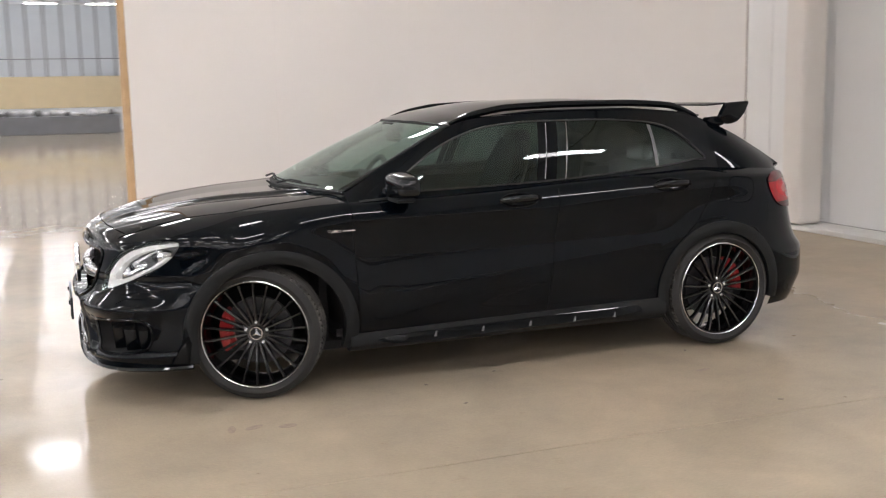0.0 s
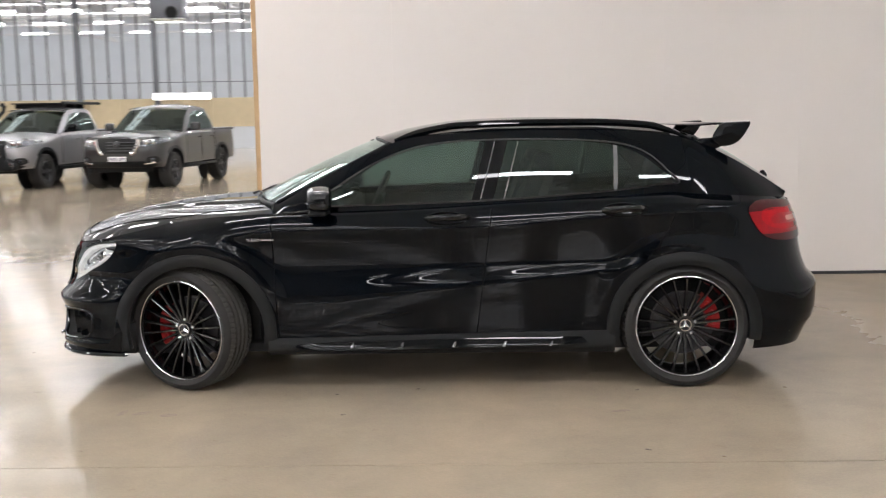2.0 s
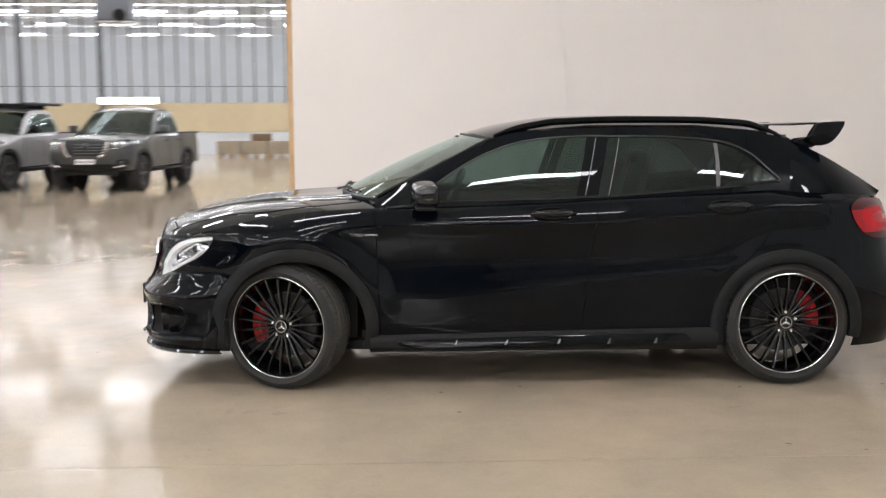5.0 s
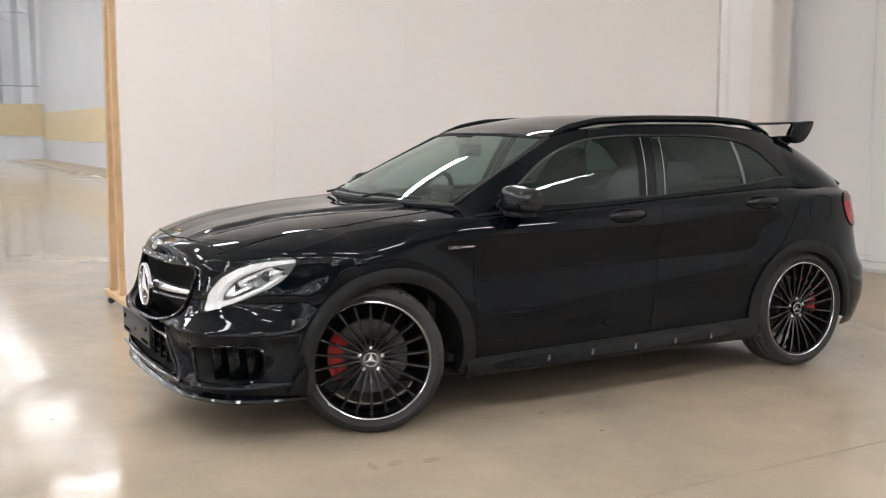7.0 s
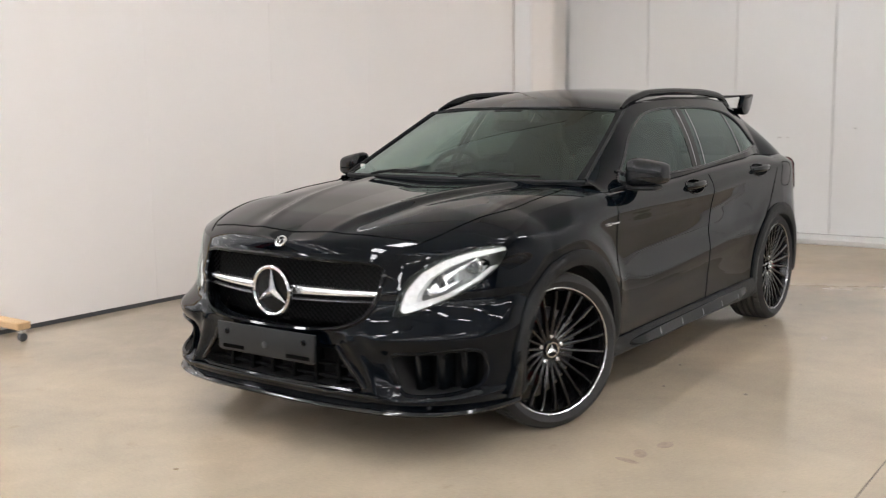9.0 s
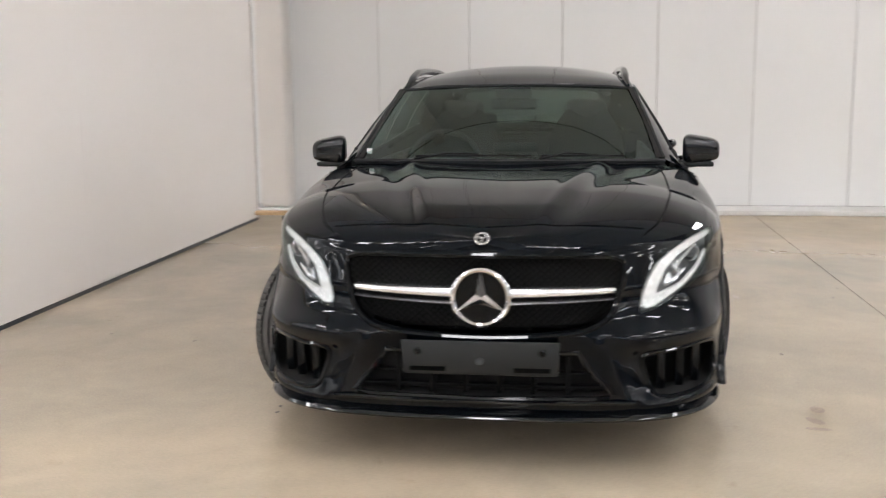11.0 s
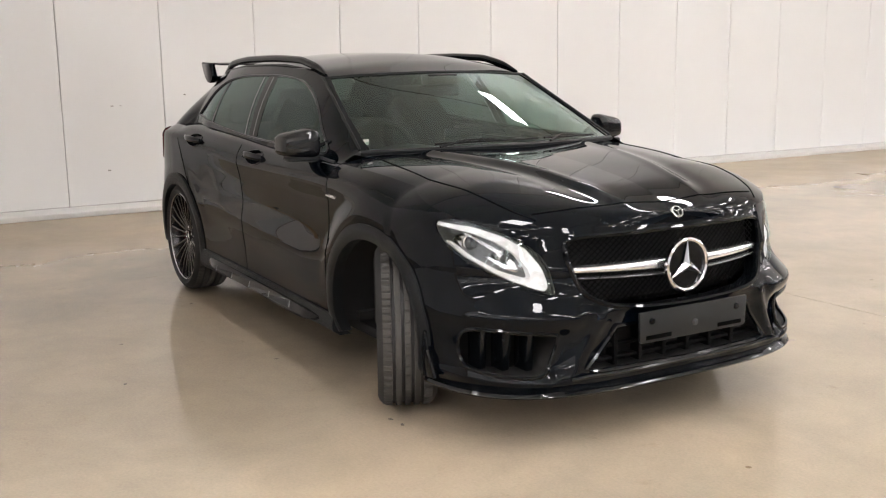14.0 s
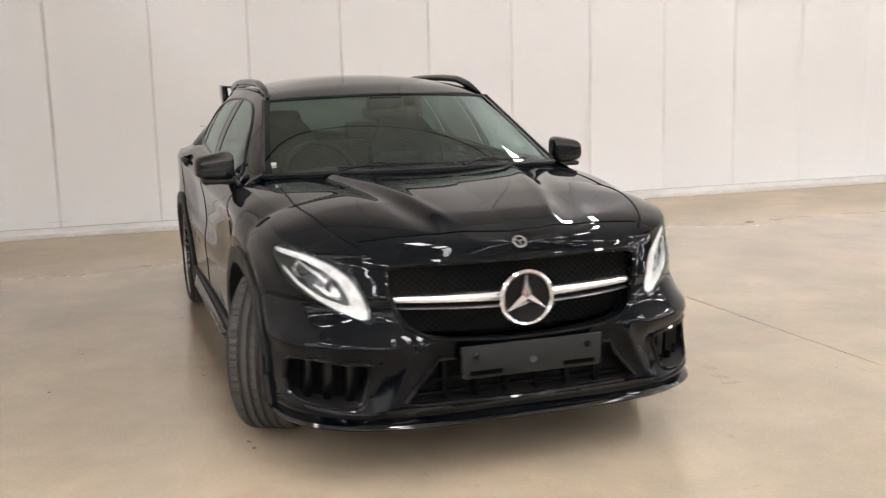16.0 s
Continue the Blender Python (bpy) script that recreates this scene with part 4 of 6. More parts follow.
gap = [(0.985, 0.50), (1.02, 0.58), (1.08, 0.66), (1.17, 0.74), (1.24, 0.85), (1.285, 0.96), (1.31, 1.07)]
strip([on_side(*p) for p in gap], 0.0028, "panel_gap", SEAM)


def on_bonnet(x, y):
    """The bonnet's surface over x and |y|."""
    lo, hi = 0.0, A_DOOR
    for _ in range(24):
        a = (lo + hi) / 2
        s = 1 - min(abs(y) / max(abs(CAR(a, 1.0)[1]), 1e-4), 1.0)
        p = bonnet(a, s)
        lo, hi = (a, hi) if p[0] < x else (lo, a)
    return Vector(p)


WING_SEAM = Curve((-1.99, 0.56), (-1.9, 0.615), (-1.7, 0.665), (-1.5, 0.688), (-1.2, 0.69), (-0.95, 0.672))
strip([on_bonnet(x, WING_SEAM(x)) for x in lin(-1.99, -0.95, 46)], 0.003, "panel_gap", SEAM)
strip([on_bonnet(-2.045 + 0.10 * (q / 0.60) ** 2.5, q) for q in lin(0, 0.56, 26)], 0.003, "panel_gap", SEAM)
flap = loop([(1.395, 0.985), (1.47, 0.99), (1.535, 0.975), (1.55, 0.915), (1.53, 0.855), (1.46, 0.842), (1.385, 0.855), (1.37, 0.915)], 5)
strip([on_side(*p) for p in flap], 0.0014, "filler_gap", SEAM, closed=True, mirrored=False)

# arches, sills and lower cladding
def arch_band(arch, a0, a1, name):
    def P(t, w):
        r = arch[2] + (arch[3] - arch[2]) * w
        ang = math.radians(a0 + (a1 - a0) * t)
        x, z = arch[0] + r * math.cos(ang) * arch[4], arch[1] + r * math.sin(ang)
        if z < arch[1]:
            z = arch[1] + (z - arch[1])
        p = on_side(x, max(z, 0.2))
        return (x, p.y - 0.010 - 0.006 * math.sin(math.pi * w), max(z, 0.2))
    vf = thick(patch(P, lin(0, 1, 56), lin(0, 1, 7)), (0, 0.05, 0))
    for f in (vf, mirror(vf)):
        mpart(name, f, TRIM, car, "matt black wheel arch cladding", 50)
    bm = bmesh.new()
    rows = []
    for ang in lin(-11, 191, 40):
        c, s = math.cos(math.radians(ang)), math.sin(math.radians(ang))
        rows.append([bm.verts.new((arch[0] + (arch[2] + 0.012) * c * arch[4], y, arch[1] + (arch[2] + 0.012) * s)) for y in (-0.86, -0.66, -0.48)])
    for i in range(39):
        for j in range(2):
            bm.faces.new((rows[i][j], rows[i + 1][j], rows[i + 1][j + 1], rows[i][j + 1]))
    bm.faces.new([r[2] for r in rows])
    me = bpy.data.meshes.new("wheel_well")
    bm.to_mesh(me)
    for m in (1, -1):
        b2 = bmesh.new()
        b2.from_mesh(me)
        if m < 0:
            b2.transform(Matrix.Diagonal((1, -1, 1, 1)))
        part("wheel_well", b2, RECESS, car)
    bm.free()


arch_band(FRONT_ARCH, -18, 196, "arch_cladding")
arch_band(REAR_ARCH, -10, 196, "arch_cladding")


def sill(t, w):
    x = -0.905 + 1.87 * t
    z = 0.195 + 0.095 * w + 0.03 * w * t
    y = -CAR.side(x, 0.28) - 0.012 - 0.008 * math.sin(math.pi * w)
    return (x, y + (0.03 * (1 - w * 4) if w < 0.25 else 0), z)


vf = thick(patch(sill, lin(0, 1, 40), lin(0, 1, 10)), (0, 0.06, 0))
for f in (vf, mirror(vf)):
    mpart("sill_cladding", f, TRIM, car, "matt black side sill")
blade = loop([(-0.76, 0.248), (-0.62, 0.268), (0.0, 0.280), (0.72, 0.290), (0.82, 0.274), (0.74, 0.252), (0.0, 0.234), (-0.6, 0.226)], 6)
in_blade = inside(blade)


def blade_face(t, w):
    """Rounded face of the blade, steep below and leaning back above."""
    x, z = -0.78 + 1.62 * t, 0.222 + 0.070 * w
    out = 0.038 - 0.030 * w ** 1.7
    return (x, -CAR.side(x, 0.28) - 0.012 - out * min(1.0, t / 0.10, (1 - t) / 0.10) ** 0.7, z)


vf = thick(patch(blade_face, lin(0, 1, 90), lin(0, 1, 16), [lambda x, y, z: in_blade(x, z)]), (0, 0.02, 0))
for f in (vf, mirror(vf)):
    mpart("sill_blade", f, GLOSS_BLACK, car, "gloss black sill blade")
CLIP = material("sill_clip_grey", (0.16, 0.16, 0.165), 0.4, metal=0.6)
for x in (-0.45, -0.18, 0.1, 0.37, 0.62):
    for m in (1, -1):
        y = -CAR.side(x, 0.28) - 0.0515
        v = [(x - 0.012, y + 0.0035, 0.242), (x + 0.004, y + 0.0035, 0.242), (x + 0.012, y + 0.0150, 0.268), (x + 0.004, y + 0.0150, 0.268)]
        mpart("sill_clip", thick(([(q[0], q[1], q[2]) for q in v], [[0, 1, 2, 3]]), (0, 0.004, 0)) if m == 1 else mirror(thick((v, [[0, 1, 2, 3]]), (0, 0.004, 0))), CLIP, car)
part("underbody", box(-1.68, 1.66, -0.74, 0.74, 0.185, 0.235, 0.01), RECESS, car)
part("undertray", box(-1.98, 1.95, -0.52, 0.52, 0.205, 0.24, 0.01), RECESS, car)
part("cabin_floor", box(-0.95, 1.85, -0.78, 0.78, 0.26, 0.30), RECESS, car)
part("bulkhead", box(-1.02, -0.98, -0.72, 0.72, 0.25, 0.94), RECESS, car)
for m in (1, -1):
    part("door_lining", box(-0.85, 1.6, m * 0.74 - 0.015, m * 0.74 + 0.015, 0.3, 0.955), LEATHER, car)

MESH_BLACK = material("mesh_black", (0.0022, 0.0024, 0.0026), 0.6, spec=0.12)
# front apron: splitter lip, corner fins, plate carrier, grille and its bars
lip = []
for a in lin(0, 0.79, 60):
    p = Vector(CAR(a, 0.03))
    out = (Vector((p.x, p.y, 0)) - Vector((-1.45, 0, 0))).normalized()
    lip.append((p, out))
v, f = [], []
for i, (p, o) in enumerate(lip):
    k = 1 - 0.55 * (i / 59) ** 2
    for d, z in ((-0.03, 0.196), (0.020 * k, 0.196), (0.030 * k, 0.204), (0.022 * k, 0.215), (-0.03, 0.236)):
        v.append((p.x + o.x * d, p.y + o.y * d, z))
for i in range(len(lip) - 1):
    for k in range(4):
        f.append([5 * i + k, 5 * i + k + 1, 5 * i + 5 + k + 1, 5 * i + 5 + k])
mpart("splitter", both((v, f)), LACQUER, car, "gloss black front splitter lip")
lip2 = [Vector(CAR(a, 0.105)) + Vector((-0.012, 0, 0)) for a in lin(0, 0.36, 24)]
strip(lip2, 0.008, "apron_edge", LACQUER)
for m in (1, -1):
    fin = [(-1.80, 0.235), (-1.715, 0.225), (-1.70, 0.33), (-1.725, 0.41), (-1.735, 0.40), (-1.745, 0.33)]
    part("wheel_deflector", box(-1.735, -1.655, min(-m * 0.80, -m * 0.56), max(-m * 0.80, -m * 0.56), 0.196, 0.37, 0.01), RECESS, car)
    part("corner_fin", prism(fin, m * -0.862, m * -0.888, bevel=0.003), GLOSS_BLACK, car)

part("grille_backing", prism([(p[0] * 1.06, 0.635 + (p[1] - 0.635) * 1.06) for p in GRILLE], -2.0, -1.995, "x"), RECESS, car)
lattice = bmesh.new()
for k in range(-34, 35):
    for sgn in (1, -1):
        p0 = Vector((-2.045, k * 0.027 - sgn * 0.16, 0.50))
        p1 = Vector((-2.035, k * 0.027 + sgn * 0.16, 0.77))
        run = [p for p in (p0.lerp(p1, t) for t in lin(0, 1, 28)) if in_grille(p.y, p.z) > -0.002]
        if len(run) > 1:
            join(lattice, tube([(p.x - 0.055 * max(0, 1 - (p.y / 0.55) ** 2), p.y, p.z) for p in (run[0], run[len(run) // 2], run[-1])], 0.0022, 4))
part("grille_mesh", lattice, MESH_BLACK, car, "black lattice grille mesh")


def nose_x(y, z):
    """The nose surface across at y and height z."""
    y = abs(y)
    n, W = CAR.n_nose(z), CAR.side(CAR.xm[0], z)
    t = (1 - min(y / W, 0.999) ** n) ** (1 / n)
    return CAR.xm[0] + (CAR.nose(z) - CAR.xm[0]) * t - 0.9 * nose_relief(y, z)


def rim_of(outline, r, name, mat, mirrored, inset=0.0):
    pts = [(nose_x(*p) + inset, -p[0], p[1]) for p in outline]
    strip(pts, r, name, mat, closed=True, mirrored=mirrored)


def tunnel(outline, depth, name, mirrored, mat=None):
    n = len(outline)
    v = [(nose_x(*p), -p[0], p[1]) for p in outline]
    v += [(q[0] + depth, q[1] * 0.985, q[2]) for q in v]
    f = [[i, (i + 1) % n, n + (i + 1) % n, n + i] for i in range(n)] + [[n + i for i in range(n)]]
    mpart(name, (v, f), mat or RECESS, car)
    if mirrored:
        mpart(name, mirror((v, f)), mat or RECESS, car)


v = [(nose_x(*p), -p[0], p[1]) for p in GRILLE]
n = len(v)
mpart("grille_surround", (v + [(q[0] + 0.07, q[1], q[2]) for q in v], [[i, (i + 1) % n, n + (i + 1) % n, n + i] for i in range(n)]), GLOSS_BLACK, car)
rim_of(GRILLE, 0.010, "grille_rim", GLOSS_BLACK, False)
rim_of(INTAKE, 0.008, "intake_rim", GLOSS_BLACK, True)
tunnel(INTAKE, 0.16, "intake_duct", True)
tunnel(LOWER, 0.10, "lower_duct", False)
for y in (0.625, 0.695, 0.755):
    for m in (1, -1):
        x = nose_x(y + 0.02, 0.4) + 0.012
        fin = [(x + 0.015, 0.442), (x + 0.11, 0.442), (x + 0.11, 0.285), (x + 0.03, 0.285)]
        part("intake_vane", prism(fin, m * (y - 0.014), m * (y + 0.014), bevel=0.003), GLOSS_BLACK, car)
for y in (-0.30, -0.18, -0.06, 0.06, 0.18, 0.30):
    part("lower_rib", box(-2.140, -2.09, y - 0.009, y + 0.009, 0.28, 0.44, 0.003), MESH_BLACK, car)
for z, w in ((0.305, 0.44), (0.355, 0.41)):
    part("lower_slat", box(-2.130, -2.10, -w, w, z - 0.006, z + 0.006, 0.002), MESH_BLACK, car)
rim_of(LOWER, 0.010, "lower_rim", LACQUER, False)

# louvres: a thick and a thin bar on either side of the star
for m in (1, -1):
    for z0, z1, h in ((0.641, 0.648, 0.020), (0.601, 0.616, 0.0052)):
        bm = bmesh.new()
        rows = []
        for t in lin(0.06, 1, 18):
            y = 0.462 * t
            zc = z0 + (z1 - z0) * t
            x = nose_x(y, 0.68) + 0.012
            hh = h * (1.0 - 0.42 * t)
            rows.append([bm.verts.new((x + dx, -m * y, zc + dz)) for dx, dz in ((0.03, hh), (0.010, hh), (-0.001, hh * 0.72), (-0.006, hh * 0.1), (-0.004, -hh * 0.7), (0.006, -hh), (0.03, -hh))])
        for i in range(17):
            for k in range(6):
                bm.faces.new((rows[i][k], rows[i][k + 1], rows[i + 1][k + 1], rows[i + 1][k]))
        bm.faces.new(rows[-1])
        bmesh.ops.recalc_face_normals(bm, faces=bm.faces[:])
        part("grille_bar", bm, SATIN, car, "satin silver grille louvre", 50)
emb = part("grille_emblem", lathe([(0.088, 0.010), (0.090, -0.004), (0.097, -0.008), (0.104, -0.004), (0.105, 0.010), (0.10, 0.016), (0.088, 0.010)], 64, "x"), CHROME, car, "chrome ring emblem on the grille")
emb.location = (-2.188, 0, 0.635)
star = bmesh.new()
for k in range(3):
    a = math.pi / 2 + k * 2 * math.pi / 3
    d, w = Vector((0, math.cos(a), math.sin(a))), Vector((0, -math.sin(a), math.cos(a)))
    c = [star.verts.new(q) for q in ((-0.014, 0, 0), tuple(w * 0.0175 + d * 0.0101), tuple(d * 0.093), tuple(-w * 0.0175 + d * 0.0101))]
    star.faces.new((c[0], c[1], c[2]))
    star.faces.new((c[0], c[2], c[3]))
part("emblem_spokes", star, CHROME, emb, "chrome three-pointed emblem", 10)
part("emblem_disc", lathe([(0.0, 0.006), (0.089, 0.006), (0.089, 0.012), (0.0, 0.012)], 48, "x"), GLOSS_BLACK, emb)
bd = Vector((-2.122, 0, 0.826))
badge = part("bonnet_badge", lathe([(0.0, 0.006), (0.019, 0.006), (0.020, 0.0095), (0.025, 0.0095), (0.027, 0.005), (0.027, -0.008), (0, -0.008)], 32, "z"), CHROME, car)
badge.matrix_basis = pose(bd.x, 0, bd.z, 0, -52, 0)
part("badge_disc", lathe([(0.0, 0.0075), (0.0195, 0.0075), (0.0195, 0.005), (0.0, 0.005)], 28, "z"), GLOSS_BLACK, badge)
arms = bmesh.new()
for k in range(3):
    join(arms, box(0.0, 0.019, -0.0016, 0.0016, 0.007, 0.0095), Matrix.Rotation(math.pi + k * 2 * math.pi / 3, 4, "Z"))
part("badge_star", arms, CHROME, badge)

SLOT = material("slot_black", (0.0015, 0.0015, 0.0015), 0.9, spec=0.05)
plate = part("plate_carrier", prism([(-0.268, 0.398), (-0.255, 0.392), (0.255, 0.392), (0.268, 0.398), (0.272, 0.51), (-0.272, 0.51)], -2.225, -2.238, "x", 0.004), material("carrier_black", (0.0080, 0.0094, 0.0102), 0.45, bump=0.2, bump_scale=300, spec=0.35), car, "empty black number plate carrier")
for y, z in ((-0.214, 0.474), (0.214, 0.474), (0.0, 0.441)):
    part("plate_bolt", lathe([(0, -2.247), (0.009, -2.246), (0.013, -2.241), (0.013, -2.236)], 20, "x"), GLOSS_BLACK if y else DARK_METAL, plate).location = (0, y, z)
for y in (-0.18, 0.18):
    part("plate_slot", box(-2.2402, -2.2382, y - 0.062, y + 0.062, 0.404, 0.420, 0.0006), SLOT, plate)
plate.location = (0, 0, -0.018)

# head lamps
lamp_a, lamp_b = lin(0.35, 0.99, 84), lin(0.5, 1, 56)


def ribbon(path):
    """Positive within a band along the path, whose points give place and half width."""
    runs = []
    for p, q in zip(path, path[1:]):
        for k in range(4):
            u, w = k / 4, (k + 1) / 4
            a, b = [p[c] + (q[c] - p[c]) * u for c in range(3)], [p[c] + (q[c] - p[c]) * w for c in range(3)]
            runs.append((a[0], a[1], b[0], b[1], (a[2] + b[2]) / 2))
    return lambda x, y, z: max(h - to_segment(abs(y), z, y0, z0, y1, z1) for y0, z0, y1, z1, h in runs)


on_guide, on_boomerang = ribbon(GUIDE), ribbon(BOOMERANG)
within = lambda x, y, z: in_lamp(abs(y), z) - 0.004
for m in (1, -1):
    fl = (lambda q: q) if m == 1 else mirror
    lens = mpart("headlamp", fl(patch(raised(CAR, 0.003), lamp_a, lamp_b, [lambda x, y, z: in_lamp(abs(y), z)])), CLEAR, car, "clear glass headlamp")
    mpart("lamp_bucket", fl(patch(raised(CAR, -0.06), lamp_a, lamp_b, [lambda x, y, z: in_lamp(abs(y), z) + 0.045])), LAMP_DARK, lens)
    mpart("light_guide", fl(thick(patch(raised(CAR, -0.012), lamp_a, lamp_b, [on_guide, within]), (0.03, 0, 0))), DRL, lens, "white daytime running light guide")
    mpart("lamp_boomerang", fl(thick(patch(raised(CAR, -0.024), lamp_a, lamp_b, [on_boomerang, within]), (0.02, 0, 0))), SATIN, lens, "silver hooked reflector inside the lamp")
    mpart("lamp_bezel", fl(thick(patch(raised(CAR, -0.006), lamp_a, lamp_b, [lambda x, y, z: in_lamp(abs(y), z) + 0.002, lambda x, y, z: 0.007 - in_lamp(abs(y), z)]), (0.05, 0, 0))), GLOSS_BLACK, lens)
    for y, z, r in ((0.655, 0.688, 0.036), (0.745, 0.742, 0.032)):
        x = nose_x(y, z)
        b = lathe([(0, -0.026), (r * 0.55, -0.02), (r * 0.9, -0.004), (r, 0.01), (r * 1.12, 0.006), (r * 1.18, 0.03), (r * 1.1, 0.06)], 28, "x")
        ob = part("projector", b, CHROME, lens, "chrome headlamp projector")
        ob.location = (x + 0.062, -m * (y - 0.01), z)
        b = lathe([(0, -0.030), (r * 0.5, -0.026), (r * 0.86, -0.010), (r * 0.92, 0.006)], 28, "x")
        ob2 = part("projector_lens", b, material("dark_lens", (0.03, 0.03, 0.035), 0.05, coat=1.0), lens)
        ob2.location = (x + 0.060, -m * (y - 0.01), z)

# tail lamps
TAIL_DARK = material("tail_dark", (0.055, 0.002, 0.004), 0.3, coat=1.0, spec=0.1)
TAIL_GLOW = material("tail_bright", (0.48, 0.006, 0.014), 0.25, coat=1.0, spec=0.1, vary=0.2, scale=30)
for fl in (lambda q: q, mirror):
    ta, tb = lin(2.0, 2.95, 70), lin(0.5, 1, 34)
    lamp = mpart("tail_lamp", fl(patch(raised(CAR, 0.006), ta, tb, [lambda x, y, z: in_tail(x, z)])), TAIL_RED, car, "glossy red tail lamp")
    bar = inside([(1.89, 0.915), (2.06, 0.91), (2.06, 0.885), (1.90, 0.888)])
    core = inside(loop([(1.75, 0.955), (1.86, 0.962), (1.98, 0.945), (1.98, 0.925), (1.86, 0.932), (1.80, 0.915), (1.82, 0.878), (1.98, 0.872), (2.0, 0.85), (1.88, 0.845), (1.79, 0.865), (1.74, 0.905)], 4))
    mpart("lamp_core", fl(patch(raised(CAR, 0.0075), ta, tb, [lambda x, y, z: core(x, z)])), TAIL_GLOW, lamp)
    mpart("lamp_shade", fl(patch(raised(CAR, 0.0075), ta, tb, [lambda x, y, z: in_tail(x, z) + 0.002, lambda x, y, z: z - 0.968 + 0.06 * (2.05 - x)])), TAIL_DARK, lamp)
    mpart("lamp_base", fl(patch(raised(CAR, 0.0075), ta, tb, [lambda x, y, z: in_tail(x, z) + 0.002, lambda x, y, z: 0.825 - z])), TAIL_DARK, lamp)
    mpart("lamp_stripe", fl(patch(raised(CAR, 0.008), ta, tb, [lambda x, y, z: bar(x, z), lambda x, y, z: in_tail(x, z)])), TAIL_LIGHT, lamp)

# windscreen and black band, wipers, mirror cluster
ws = mpart("windscreen", patch(screen, lin(-1, 1, 41), lin(0, 1, 24), [lambda x, y, z: 0.995 * (EDGE.all(x)[0] if x > -0.86 else 0.9) - abs(y)]), WINDSCREEN, car, "green-tinted windscreen")
for m in (1, -1):
    part("pillar_trim", tube([Vector((p[0] - 0.004, p[1], p[2] + 0.004)) for p in (screen(m, v) for v in lin(0, 1, 14))], 0.007, 6), TRIM, car)
def screen_rim(s, v):
    p = Vector(screen(s, v))
    return (p.x - 0.003, p.y, p.z + 0.004)


for m in (1, -1):
    mpart("screen_band", patch(screen_rim, lin(-1, 1, 81), lin(0, 1, 40), [lambda x, y, z: -m * y - 0.945 * (EDGE.all(x)[0] if x > -0.86 else 0.715)]), GLOSS_BLACK, ws)
part("scuttle", tube([Vector(screen(s, 0)) + Vector((-0.012, 0, -0.012)) for s in lin(-1, 1, 24)], 0.013, 6), TRIM, car)
part("roof_seal", tube([Vector(screen(s, 1)) + Vector((0, 0, 0.002)) for s in lin(-1, 1, 24)], 0.007, 5), TRIM, car)
for y0, y1, x1 in ((0.40, -0.12, -0.985), (-0.16, -0.52, -0.93)):
    q = [Vector(screen(s, 0.015)) + Vector((-0.010, 0, 0.009)) for s in lin(y0 / 0.7, y1 / 0.7, 10)]
    wip = part("wiper", tube(q, 0.005, 6), TRIM, car)
    part("wiper_arm", tube([q[0] + Vector((-0.05, 0, -0.01)), q[0].lerp(q[5], 0.5) + Vector((-0.012, 0, 0.012)), q[5] + Vector((0, 0, 0.008))], [0.007, 0.005, 0.004], 6), TRIM, wip)
part("windscreen_tag", box(-0.825, -0.815, 0.648, 0.672, 1.035, 1.06), WHITE_STICKER, car)

# wing mirrors
for m in (1, -1):
    bm = bmesh.new()
    bmesh.ops.create_icosphere(bm, subdivisions=4, radius=1)
    for vtx in bm.verts:
        c = vtx.co
        k = (abs(c.x) ** 4.5 + abs(c.y) ** 4.5 + abs(c.z) ** 4.5) ** (-1 / 4.5)
        q = Vector((c.x * k, c.y * k, c.z * k))
        top = 0.066 if q.z > 0 else 0.056
        vtx.co = (q.x * 0.068 * (1.0 - 0.10 * q.y) + 0.020 * q.y, q.y * 0.086, q.z * top * (1 - 0.13 * q.y) + 0.004 - (0.008 * q.y if q.z > 0 else 0) - 0.008 * max(0, -q.x) * (q.z > 0))
    shell = part("wing_mirror", bm, LACQUER, car, "gloss black door mirror")
    shell.matrix_basis = pose(-0.605, -m * 0.908, 1.032, 0, 0, -m * 6) @ Matrix.Diagonal((1, m * -1, 1, 1))
    part("mirror_foot", tube([(-0.66, -m * 0.77, 0.972), (-0.63, -m * 0.83, 0.968), (-0.61, -m * 0.90, 0.970)], [0.026, 0.018, 0.012], 8), TRIM, car)
    part("mirror_base", box(-0.660, -0.56, min(-m * 0.80, -m * 0.965), max(-m * 0.80, -m * 0.965), 0.959, 0.982, 0.010), TRIM, car)
    part("mirror_repeater", box(-0.676, -0.64, -m * 0.90 - 0.052, -m * 0.90 + 0.052, 1.022, 1.028, 0.002), GLOSS_BLACK, car)
    tri = [on_flank(*p) + Vector((0, -0.006, 0)) for p in ((-0.80, 0.965), (-0.56, 0.98), (-0.56, 1.02), (-0.64, 1.05))]
    part("mirror_sail", tube([(p.x, p.y * m, p.z) for p in tri], 0.008, 5), TRIM, car)

